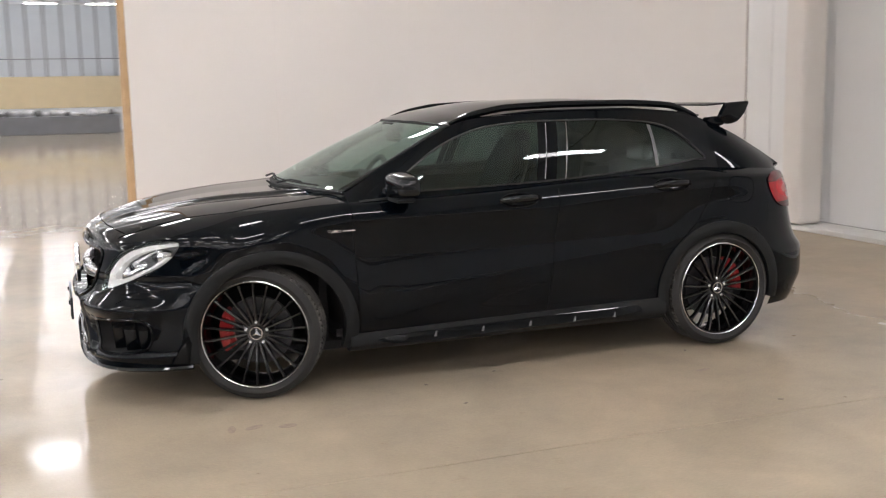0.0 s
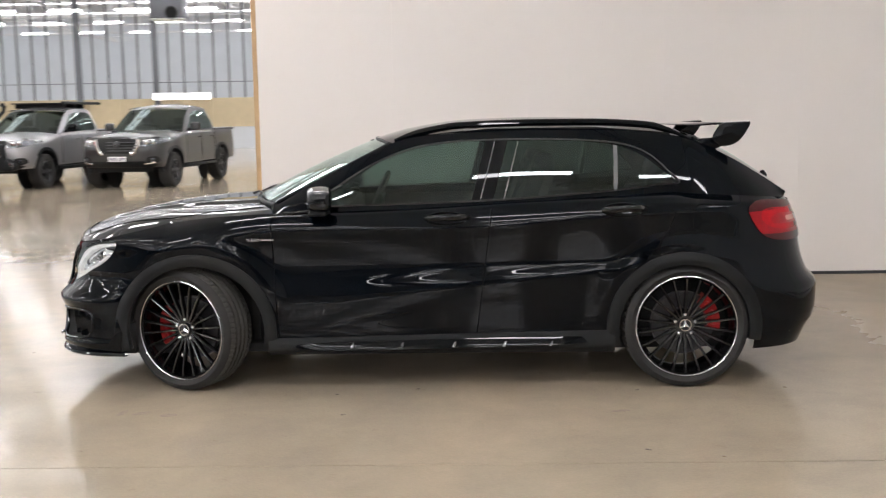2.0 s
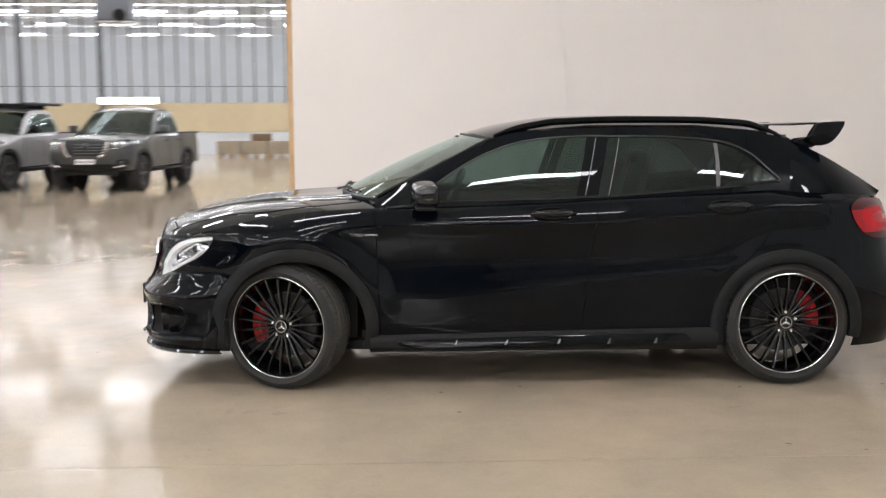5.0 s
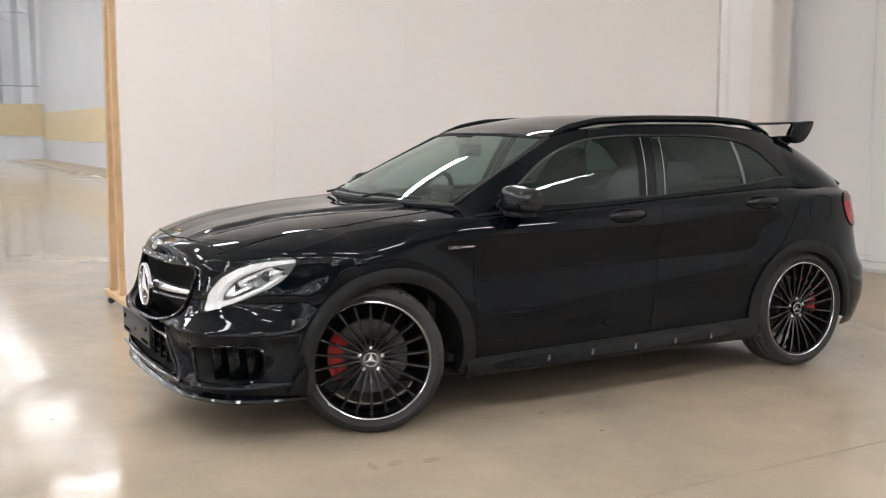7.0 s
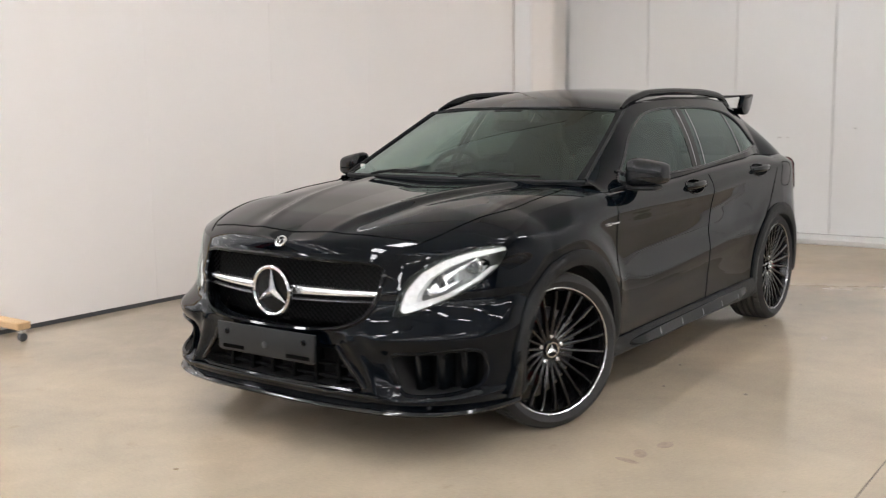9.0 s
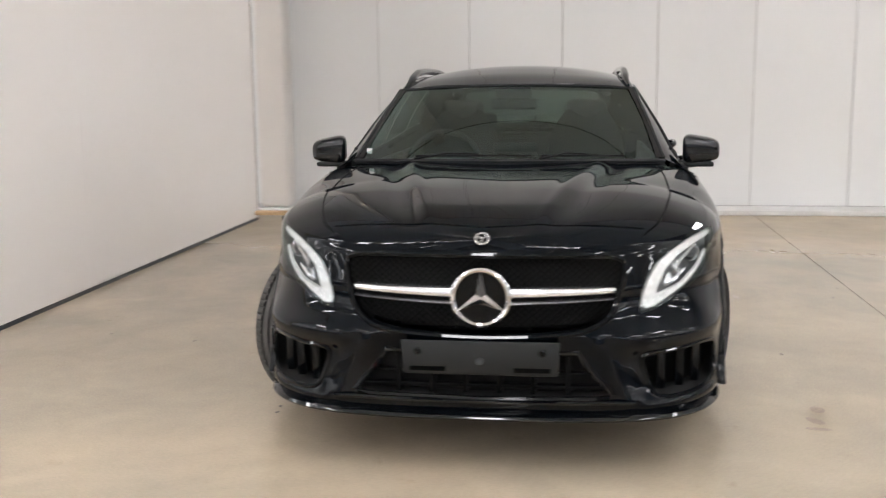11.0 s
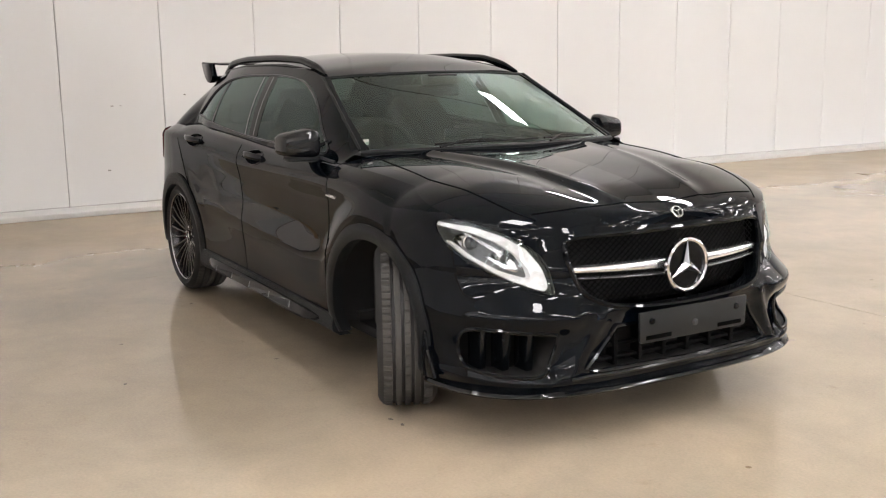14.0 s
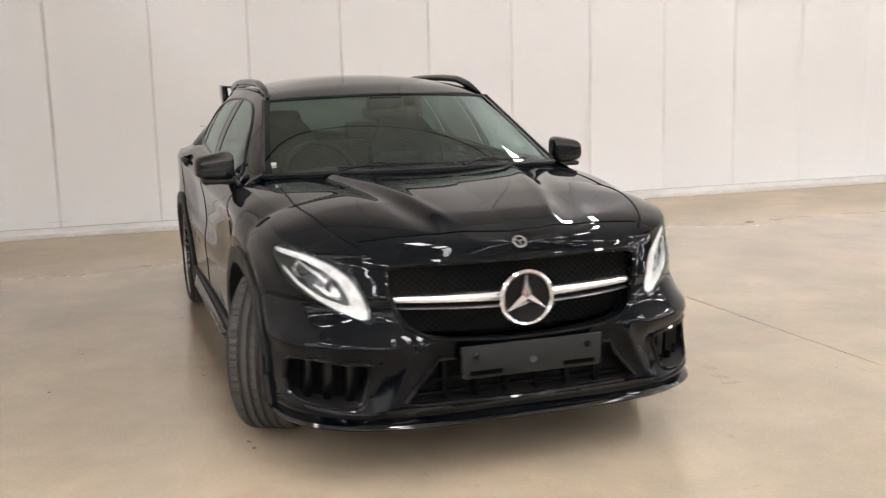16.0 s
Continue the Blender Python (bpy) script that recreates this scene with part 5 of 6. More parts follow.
# door handles with their scooped cups
for x0, z0 in HANDLES:
    for m in (1, -1):
        y = on_side(x0, z0).y
        ring = lin(0, 2 * math.pi, 37)[:-1]
        v, nn = [], len(ring)
        for k, d in ((1.0, -0.0005), (0.93, 0.006), (0.80, 0.017), (0.55, 0.024), (0.25, 0.026)):
            for t in ring:
                px, pz = x0 + 0.109 * k * math.cos(t), z0 + 0.0365 * k * math.sin(t)
                v.append((px, (on_side(px, pz).y + d) * m, pz))
        f = [[nn * r + i, nn * r + (i + 1) % nn, nn * r + nn + (i + 1) % nn, nn * r + nn + i] for r in range(4) for i in range(nn)] + [list(range(4 * nn, 5 * nn))]
        mpart("handle_cup", (v, f), GLOSS_BLACK, car, "", 60)
        part("handle_rim", tube([(x0 + 0.109 * math.cos(t), (on_side(x0 + 0.109 * math.cos(t), z0 + 0.0365 * math.sin(t)).y - 0.001) * m, z0 + 0.0365 * math.sin(t)) for t in ring], 0.0032, 8, True), LACQUER, car)
        grip = tube([(-0.108, 0.002, -0.001), (-0.085, -0.016, 0.001), (-0.04, -0.027, 0.004), (0.02, -0.030, 0.006), (0.075, -0.026, 0.006), (0.10, -0.012, 0.004), (0.112, 0.002, 0.003)], [0.009, 0.0125, 0.014, 0.0145, 0.014, 0.013, 0.010], 14)
        bar = part("door_handle", grip, LACQUER, car)
        bar.matrix_basis = Matrix.Translation((x0, y * m, z0 + 0.004)) @ Matrix.Diagonal((1, m, 1.35, 1))
        part("handle_key", lathe([(0, -0.008), (0.012, -0.006), (0.014, 0.004)], 20, "y"), GLOSS_BLACK, car).matrix_basis = pose(x0 + 0.118, (y - 0.003) * m, z0 + 0.008) @ Matrix.Diagonal((1, m, 1, 1))

# roof rails and roof wing
for m in (1, -1):
    pts = []
    for x in lin(-0.22, 1.40, 44):
        y, z = EDGE.all(x)
        t = (x + 0.22) / 1.62
        lift = 0.010 + 0.032 * min(1, t / 0.20) ** 1.1 * min(1, (1 - t) / 0.12) ** 0.8
        pts.append((x, -m * (y - 0.024), z + lift))
    r = [0.008 + 0.012 * min(1, i / 4, (43 - i) / 4) for i in range(44)]
    rail = part("roof_rail", tube(pts, r, 10), GLOSS_BLACK, car, "black roof rail")
    part("rail_foot", prism([(-0.05, 1.352), (1.33, 1.335), (1.30, 1.365), (0.9, 1.40), (0.3, 1.40), (0.0, 1.375)], -m * 0.556, -m * 0.576), GLOSS_BLACK, rail)
    end = loop([(1.545, 1.325), (1.575, 1.385), (1.60, 1.411), (1.66, 1.416), (1.735, 1.419), (1.750, 1.405), (1.722, 1.350), (1.685, 1.308), (1.64, 1.287), (1.585, 1.287)], 4)
    part("wing_endplate", prism(end, -m * 0.553, -m * 0.592, bevel=0.008), BLACK_PAINT, car)
    part("wing_leg", prism([(1.445, 1.292), (1.49, 1.256), (1.60, 1.276), (1.635, 1.318), (1.57, 1.332), (1.50, 1.326)], -m * 0.475, -m * 0.552, bevel=0.012), BLACK_PAINT, car)
wing = prism([(1.46, 1.405), (1.58, 1.414), (1.74, 1.41), (1.73, 1.400), (1.58, 1.402), (1.46, 1.396)], -0.56, 0.56, bevel=0.002)
part("roof_wing", wing, BLACK_PAINT, car, "black roof wing")
part("rear_wiper", tube([(2.0, 0.0, 1.05), (2.01, 0, 1.085), (1.985, -0.02, 1.10)], [0.016, 0.014, 0.02], 8), TRIM, car)

# side lettering: plain silver bar and the word that can be read
for m in (1, -1):
    x0 = -1.005
    y = on_side(-0.94, 0.82).y
    txt = bpy.data.curves.new("wing_lettering", "FONT")
    txt.body, txt.size, txt.extrude = "TURBO", 0.021, 0.0012
    txt.materials.append(SATIN)
    ob = new("wing_lettering", txt)
    ob.parent = car
    ob.matrix_basis = (pose(x0, y - 0.004, 0.822, 90, 0, 0) if m == 1 else pose(x0 + 0.11, -(y - 0.004), 0.822, 90, 0, 180))
    part("wing_stripe", box(x0 + 0.078, x0 + 0.145, m * (y - 0.003) - 0.001, m * (y - 0.003) + 0.001, 0.826, 0.832), SATIN, car)

# ---------------------------------------------------------------- wheels
def tyre(R, W, rim):
    """Tyre with four ribs grooves and cut shoulders; its axis is y, outer side negative."""
    prof = [(rim, -W * 0.40), (rim + 0.012, -W * 0.47), (rim + (R - rim) * 0.45, -W * 0.52), (R - 0.022, -W * 0.485), (R - 0.007, -W * 0.42), (R - 0.002, -W * 0.36)]
    for c in (-0.24, -0.08, 0.08, 0.24):
        prof += [(R, W * (c - 0.034)), (R - 0.011, W * (c - 0.028)), (R - 0.011, W * (c + 0.028)), (R, W * (c + 0.034))]
    prof += [(R - 0.002, W * 0.36), (R - 0.007, W * 0.42), (R - 0.022, W * 0.485), (R - (R - rim) * 0.55, W * 0.52), (rim + 0.012, W * 0.47), (rim, W * 0.40)]
    steps = 288
    bm = bmesh.new()
    rows = []
    for k in range(steps):
        row = []
        for i, (r, h) in enumerate(prof):
            edge = W * 0.27 < abs(h) < W * 0.40 and r > R - 0.015
            mid = abs(h) < W * 0.2 and r > R - 0.004
            rr = r - (0.008 if edge and k % 4 == 0 else 0.003 if mid and k % 6 == 0 else 0)
            a = 2 * math.pi * (k + 1.5 * (abs(h) / W)) / steps
            row.append(bm.verts.new((rr * math.cos(a), h, rr * math.sin(a))))
        rows.append(row)
    for k in range(steps):
        a, b = rows[k], rows[(k + 1) % steps]
        for i in range(len(prof) - 1):
            bm.faces.new((a[i], a[i + 1], b[i + 1], b[i]))
    for f in bm.faces:
        c = f.calc_center_median()
        f.material_index = 1 if math.hypot(c.x, c.z) > R - 0.0085 and abs(c.y) < W * 0.44 else 0
    bmesh.ops.recalc_face_normals(bm, faces=bm.faces[:])
    return bm


def multi_spoke_wheel(parent, x, y, z, turn, caliper_at):
    """Black many-spoked wheel, outer face towards negative y before it is turned."""
    w = empty("wheel")
    w.parent = parent
    w.matrix_basis = pose(x, y, z, 0, 0, turn)
    tagged(w, "black multi-spoke alloy wheel with a polished rim")
    R, W, rim = 0.336, 0.23, 0.268
    part("tyre", tyre(R, W, rim), RUBBER, w, "black tyre", 22).data.materials.append(TREAD)
    part("rim_barrel", lathe([(rim + 0.004, 0.10), (rim - 0.02, 0.09), (rim - 0.03, 0.02), (rim - 0.028, -0.05), (rim - 0.012, -0.098)], 72), RIM_BLACK, w)
    part("rim_lip", lathe([(rim - 0.003, -0.094), (rim - 0.002, -0.104), (rim + 0.002, -0.1075), (rim + 0.006, -0.105), (rim + 0.007, -0.09)], 96), ALLOY, w, "polished rim edge")
    n = 22
    bm = bmesh.new()
    for k in range(n):
        a = 2 * math.pi * (k + 0.5) / n
        d, t = Vector((math.cos(a), 0, math.sin(a))), Vector((-math.sin(a), 0, math.cos(a)))
        prev = None
        for r, yo, hw, dep in ((0.048, -0.062, 0.0095, 0.03), (0.09, -0.072, 0.0072, 0.03), (0.16, -0.088, 0.0058, 0.028), (0.225, -0.098, 0.0056, 0.026), (rim - 0.010, -0.101, 0.0075, 0.03)):
            ring = [bm.verts.new(d * r + t * s * hw * q + Vector((0, yo + e, 0))) for s, q, e in ((-1, 1.25, dep), (-1, 1.0, 0.004), (-1, 0.45, 0), (1, 0.45, 0), (1, 1.0, 0.004), (1, 1.25, dep))]
            if prev:
                for i in range(5):
                    bm.faces.new((prev[i], prev[i + 1], ring[i + 1], ring[i]))
            prev = ring
    bmesh.ops.recalc_face_normals(bm, faces=bm.faces[:])
    part("spokes", bm, RIM_BLACK, w, "", 30)
    part("hub", lathe([(0, -0.052), (0.030, -0.052), (0.034, -0.058), (0.066, -0.060), (0.074, -0.05), (0.076, 0.0), (0, 0.0)], 40), RIM_BLACK, w)
    cap = part("hub_cap", lathe([(0, -0.066), (0.027, -0.066), (0.029, -0.069), (0.0335, -0.069), (0.035, -0.062), (0.035, -0.055)], 36), GLOSS_BLACK, w)
    part("cap_ring", lathe([(0.0285, -0.068), (0.029, -0.071), (0.033, -0.071), (0.034, -0.066)], 36), CHROME, cap)
    st = bmesh.new()
    for k in range(3):
        a = math.pi / 2 + k * 2 * math.pi / 3
        d, t = Vector((math.cos(a), 0, math.sin(a))), Vector((-math.sin(a), 0, math.cos(a)))
        c = [st.verts.new(q) for q in (Vector((0, -0.0715, 0)), d * 0.004 + t * 0.007 + Vector((0, -0.0672, 0)), d * 0.029 + Vector((0, -0.068, 0)), d * 0.004 - t * 0.007 + Vector((0, -0.0672, 0)))]
        st.faces.new((c[0], c[2], c[1]))
        st.faces.new((c[0], c[3], c[2]))
    part("cap_star", st, CHROME, cap, "", 10)
    for k in range(5):
        a = math.pi / 2 + 2 * math.pi * k / 5
        part("wheel_bolt", lathe([(0, -0.064), (0.006, -0.066), (0.0085, -0.064), (0.0095, -0.054)], 12), SATIN, w).location = (0.056 * math.cos(a), 0, 0.056 * math.sin(a))
    part("brake_disc", lathe([(0.07, 0.0), (0.085, -0.012), (0.09, 0.004), (0.172, 0.004), (0.174, 0.03), (0.08, 0.03)], 60), DISC, w, "steel brake disc")
    cal = bmesh.new()
    for i, t in enumerate(lin(-34, 34, 12)):
        a = math.radians(caliper_at + t)
        a2 = math.radians(caliper_at + t + 5)
        r0, r1 = 0.125 + 0.008 * (i % 3 == 1), 0.196
        if i < 11:
            for rr0, rr1, y0, y1 in ((r0, r1, -0.028, 0.05),):
                q = [Vector((r * math.cos(b), yy, r * math.sin(b))) for b in (a, math.radians(caliper_at + t + 6.18)) for r, yy in ((rr0, y0 + 0.006), (rr1, y0), (rr1, y1), (rr0, y1))]
                vs = [cal.verts.new(p) for p in q]
                for f in ((0, 1, 5, 4), (1, 2, 6, 5), (2, 3, 7, 6), (3, 0, 4, 7)):
                    cal.faces.new([vs[j] for j in f])
                if i in (0, 10):
                    cal.faces.new([vs[j] for j in ((0, 1, 2, 3) if i == 0 else (4, 5, 6, 7))])
    bmesh.ops.remove_doubles(cal, verts=cal.verts[:], dist=1e-5)
    bmesh.ops.recalc_face_normals(cal, faces=cal.faces[:])
    part("brake_caliper", cal, CALIPER, w, "red brake caliper")
    for t in (-20, 0, 20):
        a = math.radians(caliper_at + t)
        part("caliper_cap", lathe([(0, -0.036), (0.012, -0.036), (0.015, -0.026)], 14), CALIPER, w).location = (0.162 * math.cos(a), 0, 0.162 * math.sin(a))
    return w


STEER = -22.5
multi_spoke_wheel(car, -1.352, -0.768, 0.335, STEER, 178)
multi_spoke_wheel(car, 1.348, -0.798, 0.335, 0, 22)
multi_spoke_wheel(car, -1.352, 0.765, 0.335, STEER + 176, 2)
multi_spoke_wheel(car, 1.348, 0.798, 0.335, 180, 158)

# ---------------------------------------------------------------- cabin
dash = bmesh.new()
rows = []
for y in lin(-0.68, 0.68, 15):
    hump = 0.03 * math.exp(-((y - 0.36) / 0.16) ** 2)
    rows.append([dash.verts.new(q) for q in ((-1.0, y, 0.94), (-0.85, y, 0.985), (-0.62, y, 0.985 + hump), (-0.52, y, 0.96 + hump), (-0.50, y, 0.80), (-0.55, y, 0.6))])
for i in range(14):
    for k in range(5):
        dash.faces.new((rows[i][k], rows[i][k + 1], rows[i + 1][k + 1], rows[i + 1][k]))
part("dashboard", dash, LEATHER, car)
screen_ob = part("dash_display", box(-0.56, -0.54, -0.13, 0.09, 0.985, 1.07, 0.006), GLOSS_BLACK, car)
wheel_ring = part("steering_wheel", tube([(0, 0.185 * math.cos(t), 0.185 * math.sin(t)) for t in lin(0, 2 * math.pi, 37)[:-1]], 0.016, 8, True), LEATHER, car, "black leather steering wheel")
wheel_ring.matrix_basis = pose(-0.40, 0.36, 0.945, 0, 24, 0)
part("wheel_hub", box(-0.01, 0.035, -0.17, 0.17, -0.035, 0.04, 0.012), LEATHER, wheel_ring)
part("wheel_lower_spoke", box(-0.008, 0.01, -0.03, 0.03, -0.18, -0.02, 0.006), SATIN, wheel_ring)
for y in (-0.37, 0.37):
    back = bmesh.new()
    rows = []
    for t in lin(0, 1, 12):
        w = 0.25 - 0.03 * t - 0.10 * max(0, (t - 0.72) / 0.28) ** 1.5
        x, z = 0.36 + 0.26 * t, 0.52 + 0.66 * t
        rows.append([back.verts.new((x + dx, y + s * w, z + dz)) for s, dx, dz in ((-1, 0.02, 0), (-0.96, -0.06, 0.02), (-0.6, -0.045, 0.02), (0, -0.03, 0.02), (0.6, -0.045, 0.02), (0.96, -0.06, 0.02), (1, 0.02, 0), (0.7, 0.07, -0.02), (-0.7, 0.07, -0.02))])
    for i in range(11):
        for k in range(9):
            back.faces.new((rows[i][k], rows[i][(k + 1) % 9], rows[i + 1][(k + 1) % 9], rows[i + 1][k]))
    back.faces.new(rows[-1])
    part("seat_backrest", back, LEATHER, car, "black leather sports seat")
    part("seat_cushion", box(-0.12, 0.42, y - 0.25, y + 0.25, 0.38, 0.56, 0.05, 3), LEATHER, car)
    part("headrest", box(0.57, 0.68, y - 0.12, y + 0.12, 1.12, 1.26, 0.04, 3), LEATHER, car)
part("rear_bench", box(1.02, 1.50, -0.62, 0.62, 0.40, 0.60, 0.05, 3), LEATHER, car)
part("rear_backrest", box(1.45, 1.60, -0.62, 0.62, 0.55, 1.02, 0.05, 3), LEATHER, car)
for y in (-0.36, 0.36):
    part("headrest", box(1.52, 1.60, y - 0.12, y + 0.12, 1.02, 1.15, 0.03, 3), LEATHER, car)
part("rear_shelf", box(1.6, 1.95, -0.5, 0.5, 0.99, 1.0), LEATHER, car)
part("mirror_cluster", box(-0.40, -0.32, -0.09, 0.09, 1.285, 1.34, 0.012), TRIM, car)
part("inside_mirror", box(-0.37, -0.345, -0.115, 0.115, 1.225, 1.285, 0.012, 3), GLOSS_BLACK, car)
part("headliner", box(-0.15, 1.45, -0.5, 0.5, 1.335, 1.345), material("headliner", (0.05, 0.05, 0.05), 0.9), car)

# ---------------------------------------------------------------- pick-ups parked in the warehouse
def simple_wheel(parent, x, y, z, R, face):
    w = empty("wheel")
    w.parent = parent
    w.matrix_basis = pose(x, y, z, 0, 0, 0 if face < 0 else 180)
    rim = R * 0.62
    part("tyre", lathe([(rim, 0.1), (rim + 0.02, 0.125), (R - 0.03, 0.135), (R, 0.10), (R, 0.05), (R - 0.012, 0.045), (R - 0.012, 0.03), (R, 0.025), (R, -0.025), (R - 0.012, -0.03), (R - 0.012, -0.045), (R, -0.05), (R, -0.10), (R - 0.03, -0.135), (rim + 0.02, -0.125), (rim, -0.1)], 60), RUBBER, w)
    part("rim", lathe([(rim, -0.10), (rim - 0.02, -0.115), (rim - 0.035, -0.10), (rim - 0.05, -0.03), (0.0, -0.03)], 40), RIM_GREY, w)
    bm = bmesh.new()
    for k in range(6):
        a = 2 * math.pi * k / 6
        b = box(0.05, rim - 0.02, -0.10, -0.05, -0.03, 0.03, 0.008)
        join(bm, b, Matrix.Rotation(-a, 4, "Y"))
    part("spokes", bm, RIM_GREY, w)
    part("hub", lathe([(0, -0.12), (0.05, -0.12), (0.07, -0.09), (0.07, -0.03)], 20), DARK_METAL, w)
    return w


RIM_GREY = material("dark_alloy", (0.03, 0.03, 0.032), 0.35, metal=0.5)
HEAD_CHROME = material("lamp_silver", (0.11, 0.115, 0.125), 0.12, metal=0.7, coat=1.0)
PLATE_WHITE = material("plate_white", (0.75, 0.75, 0.75), 0.5)
PLATE_INK = material("plate_ink", (0.03, 0.04, 0.12), 0.5)
CAB_GLASS = glass("cab_glass", (0.14, 0.18, 0.17))


def nose_of(S, y, z):
    """Nose surface of a shell across at y and height z."""
    n, W = S.n_nose(z), S.side(S.xm[0], z)
    return S.xm[0] + (S.nose(z) - S.xm[0]) * (1 - min(abs(y) / W, 0.999) ** n) ** (1 / n)


def pickup(x, y, label, paint, grille_mat, bull_bar=False, rack=False, snorkel=False, canopy=False, chrome=False, turn=84):
    v = empty("pickup_truck")
    tagged(v, label, "pickup truck", "parked pickup trucks")
    sec_zt = Curve((-1.6, 1.08), (-0.8, 1.20), (1.2, 1.23), (2.2, 1.24))
    width = Curve((-1.6, 0.90), (-1.2, 0.925), (-0.7, 0.905), (0.9, 0.905), (1.5, 0.92), (2.2, 0.91))

    def section(xx):
        zt = sec_zt(xx)
        return Curve((0.4, -0.06), (0.55, -0.012), (0.75, 0.0), (0.98, -0.004), (zt - 0.05, -0.02), (zt, -0.07 if xx < 1.1 else -0.03))
    S = Shell((-1.6, 2.2), width, Curve((0.42, -2.28), (0.6, -2.42), (0.85, -2.44), (1.0, -2.41), (1.12, -2.34)), Curve((0.45, 2.78), (0.8, 2.8), (1.24, 2.76)),
              Curve((0.4, 4.2), (0.8, 4.0), (1.05, 3.4)), Curve((0.4, 5), (1.2, 5)), Curve((0, 0.46), (0.8, 0.47), (1.2, 0.5), (3, 0.52)),
              Curve((0, 1.12), (0.5, 1.115), (0.8, 1.09), (1, 1.08)), sec_zt, Curve((0, 1.24), (1, 1.24)), section)
    arches = [off_arch((-1.55, 0.42), 0.455), off_arch((1.58, 0.42), 0.455)]
    for f in (lambda q: q, mirror):
        mpart("front_quarter", f(patch(S, lin(0, 1, 30)[:-1] + lin(1, S.a_of(-0.78), 16), lin(0, 1, 20), arches)), paint, v)
        mpart("front_door", f(patch(S, lin(S.a_of(-0.775), S.a_of(0.20), 12), lin(0, 1, 18))), paint, v)
        mpart("rear_door", f(patch(S, lin(S.a_of(0.205), S.a_of(1.10), 12), lin(0, 1, 18))), paint, v)
        mpart("bed_side", f(patch(S, lin(S.a_of(1.115), 2, 18)[:-1] + lin(2, 3, 20), lin(0, 1, 18), arches)), paint, v)

        def hood(a, s):
            e = Vector(S(a, 1.0))
            u = a / S.a_of(-0.78)
            p = e.lerp(Vector((-2.30 + 1.45 * u ** 1.6, 0, 0)), s)
            q = 1 - (1 - s) ** 2.6
            return (p.x, p.y, e.z * (1 - q) + (1.135 + 0.13 * min(1, max(0, (p.x + 2.32) / 1.2)) ** 0.6) * q)
        mpart("bonnet_side", f(patch(hood, lin(0, S.a_of(-0.78), 30), lin(0, 1, 12))), paint, v)
        # cab
        edge = Curve((-0.80, 0.80, 1.21), (-0.05, 0.67, 1.70), (0.15, 0.655, 1.755), (0.6, 0.655, 1.775), (1.0, 0.655, 1.765), (1.16, 0.665, 1.735), (1.24, 0.69, 1.60), (1.30, 0.78, 1.25))

        def flk(xx, t):
            yb, zb = 0.835, sec_zt(xx)
            ye, ze = edge.all(xx)
            ze = max(ze, zb + 0.004)
            return (xx, -(yb + (ye - yb) * t + 0.02 * math.sin(math.pi * t)), zb + (ze - zb) * t)
        win = inside(loop([(-0.48, 1.25), (-0.22, 1.45), (0.0, 1.61), (0.2, 1.67), (0.6, 1.695), (0.98, 1.680), (1.09, 1.60), (1.12, 1.30), (0.6, 1.265), (0.0, 1.25)], 5))
        mpart("cab_side", f(patch(flk, lin(-0.8, 1.3, 50), lin(0, 1, 16), [lambda a, b, c: -win(a, c)])), paint, v)
        mpart("cab_window", f(patch(flk, lin(-0.8, 1.3, 50), lin(0, 1, 16), [lambda a, b, c: win(a, c), lambda a, b, c: abs(a - 0.21) - 0.03])), CAB_GLASS, v)
        mpart("cab_post", f(patch(flk, lin(0.17, 0.25, 4), lin(0, 1, 12), [lambda a, b, c: win(a, c)])), GLOSS_BLACK, v)
        for (cx, cz) in ((-1.55, 0.42), (1.58, 0.42)):
            def band(t, w):
                ang, r = math.radians(-8 + 196 * t), 0.44 + 0.06 * w
                px, pz = cx + r * math.cos(ang), cz + r * math.sin(ang)
                return (px, -S.side(min(max(px, -1.6), 2.2), min(pz, 0.95)) - 0.025 + (0.05 if px < -1.9 else 0), pz)
            mpart("arch_flare", f(thick(patch(band, lin(0, 1, 30), lin(0, 1, 4)), (0, 0.06, 0))), TRIM, v)
            bm = lathe([(0.46, -0.86), (0.46, -0.45), (0.0, -0.45)], 30)
            b3 = bmesh.new()
            join(b3, bm, Matrix.Translation((cx, 0, cz)))
            for fc in [q for q in b3.faces if q.calc_center_median().z < 0.4 and abs(q.normal.y) < 0.5]:
                b3.faces.remove(fc)
            if f is mirror:
                b3.transform(Matrix.Diagonal((1, -1, 1, 1)))
            part("wheel_well", b3, RECESS, v)
        R = raised(S, 0.012)
        na = lin(0.0, 0.98, 50)
        lamp = inside(loop([(0.49, 0.93), (0.51, 1.06), (0.70, 1.075), (0.87, 1.075), (0.88, 1.0), (0.74, 0.94)], 5))
        mpart("headlamp", f(patch(R, na, lin(0.5, 1, 24), [lambda a, b, c: lamp(abs(b), c)])), HEAD_CHROME, v)
        fog = inside(loop([(0.62, 0.56), (0.62, 0.68), (0.80, 0.70), (0.82, 0.58)], 4))
        mpart("fog_recess", f(patch(R, na, lin(0, 0.6, 20), [lambda a, b, c: fog(abs(b), c)])), RECESS, v)
        part("wing_mirror", box(-0.52, -0.40, (-1.10 if f is not mirror else 0.90), (-0.90 if f is not mirror else 1.10), 1.24, 1.42, 0.035, 3), GLOSS_BLACK if not chrome else paint, v)
        part("side_step", box(-1.0, 1.05, (-0.95 if f is not mirror else 0.83), (-0.83 if f is not mirror else 0.95), 0.42, 0.47, 0.012), TRIM, v)
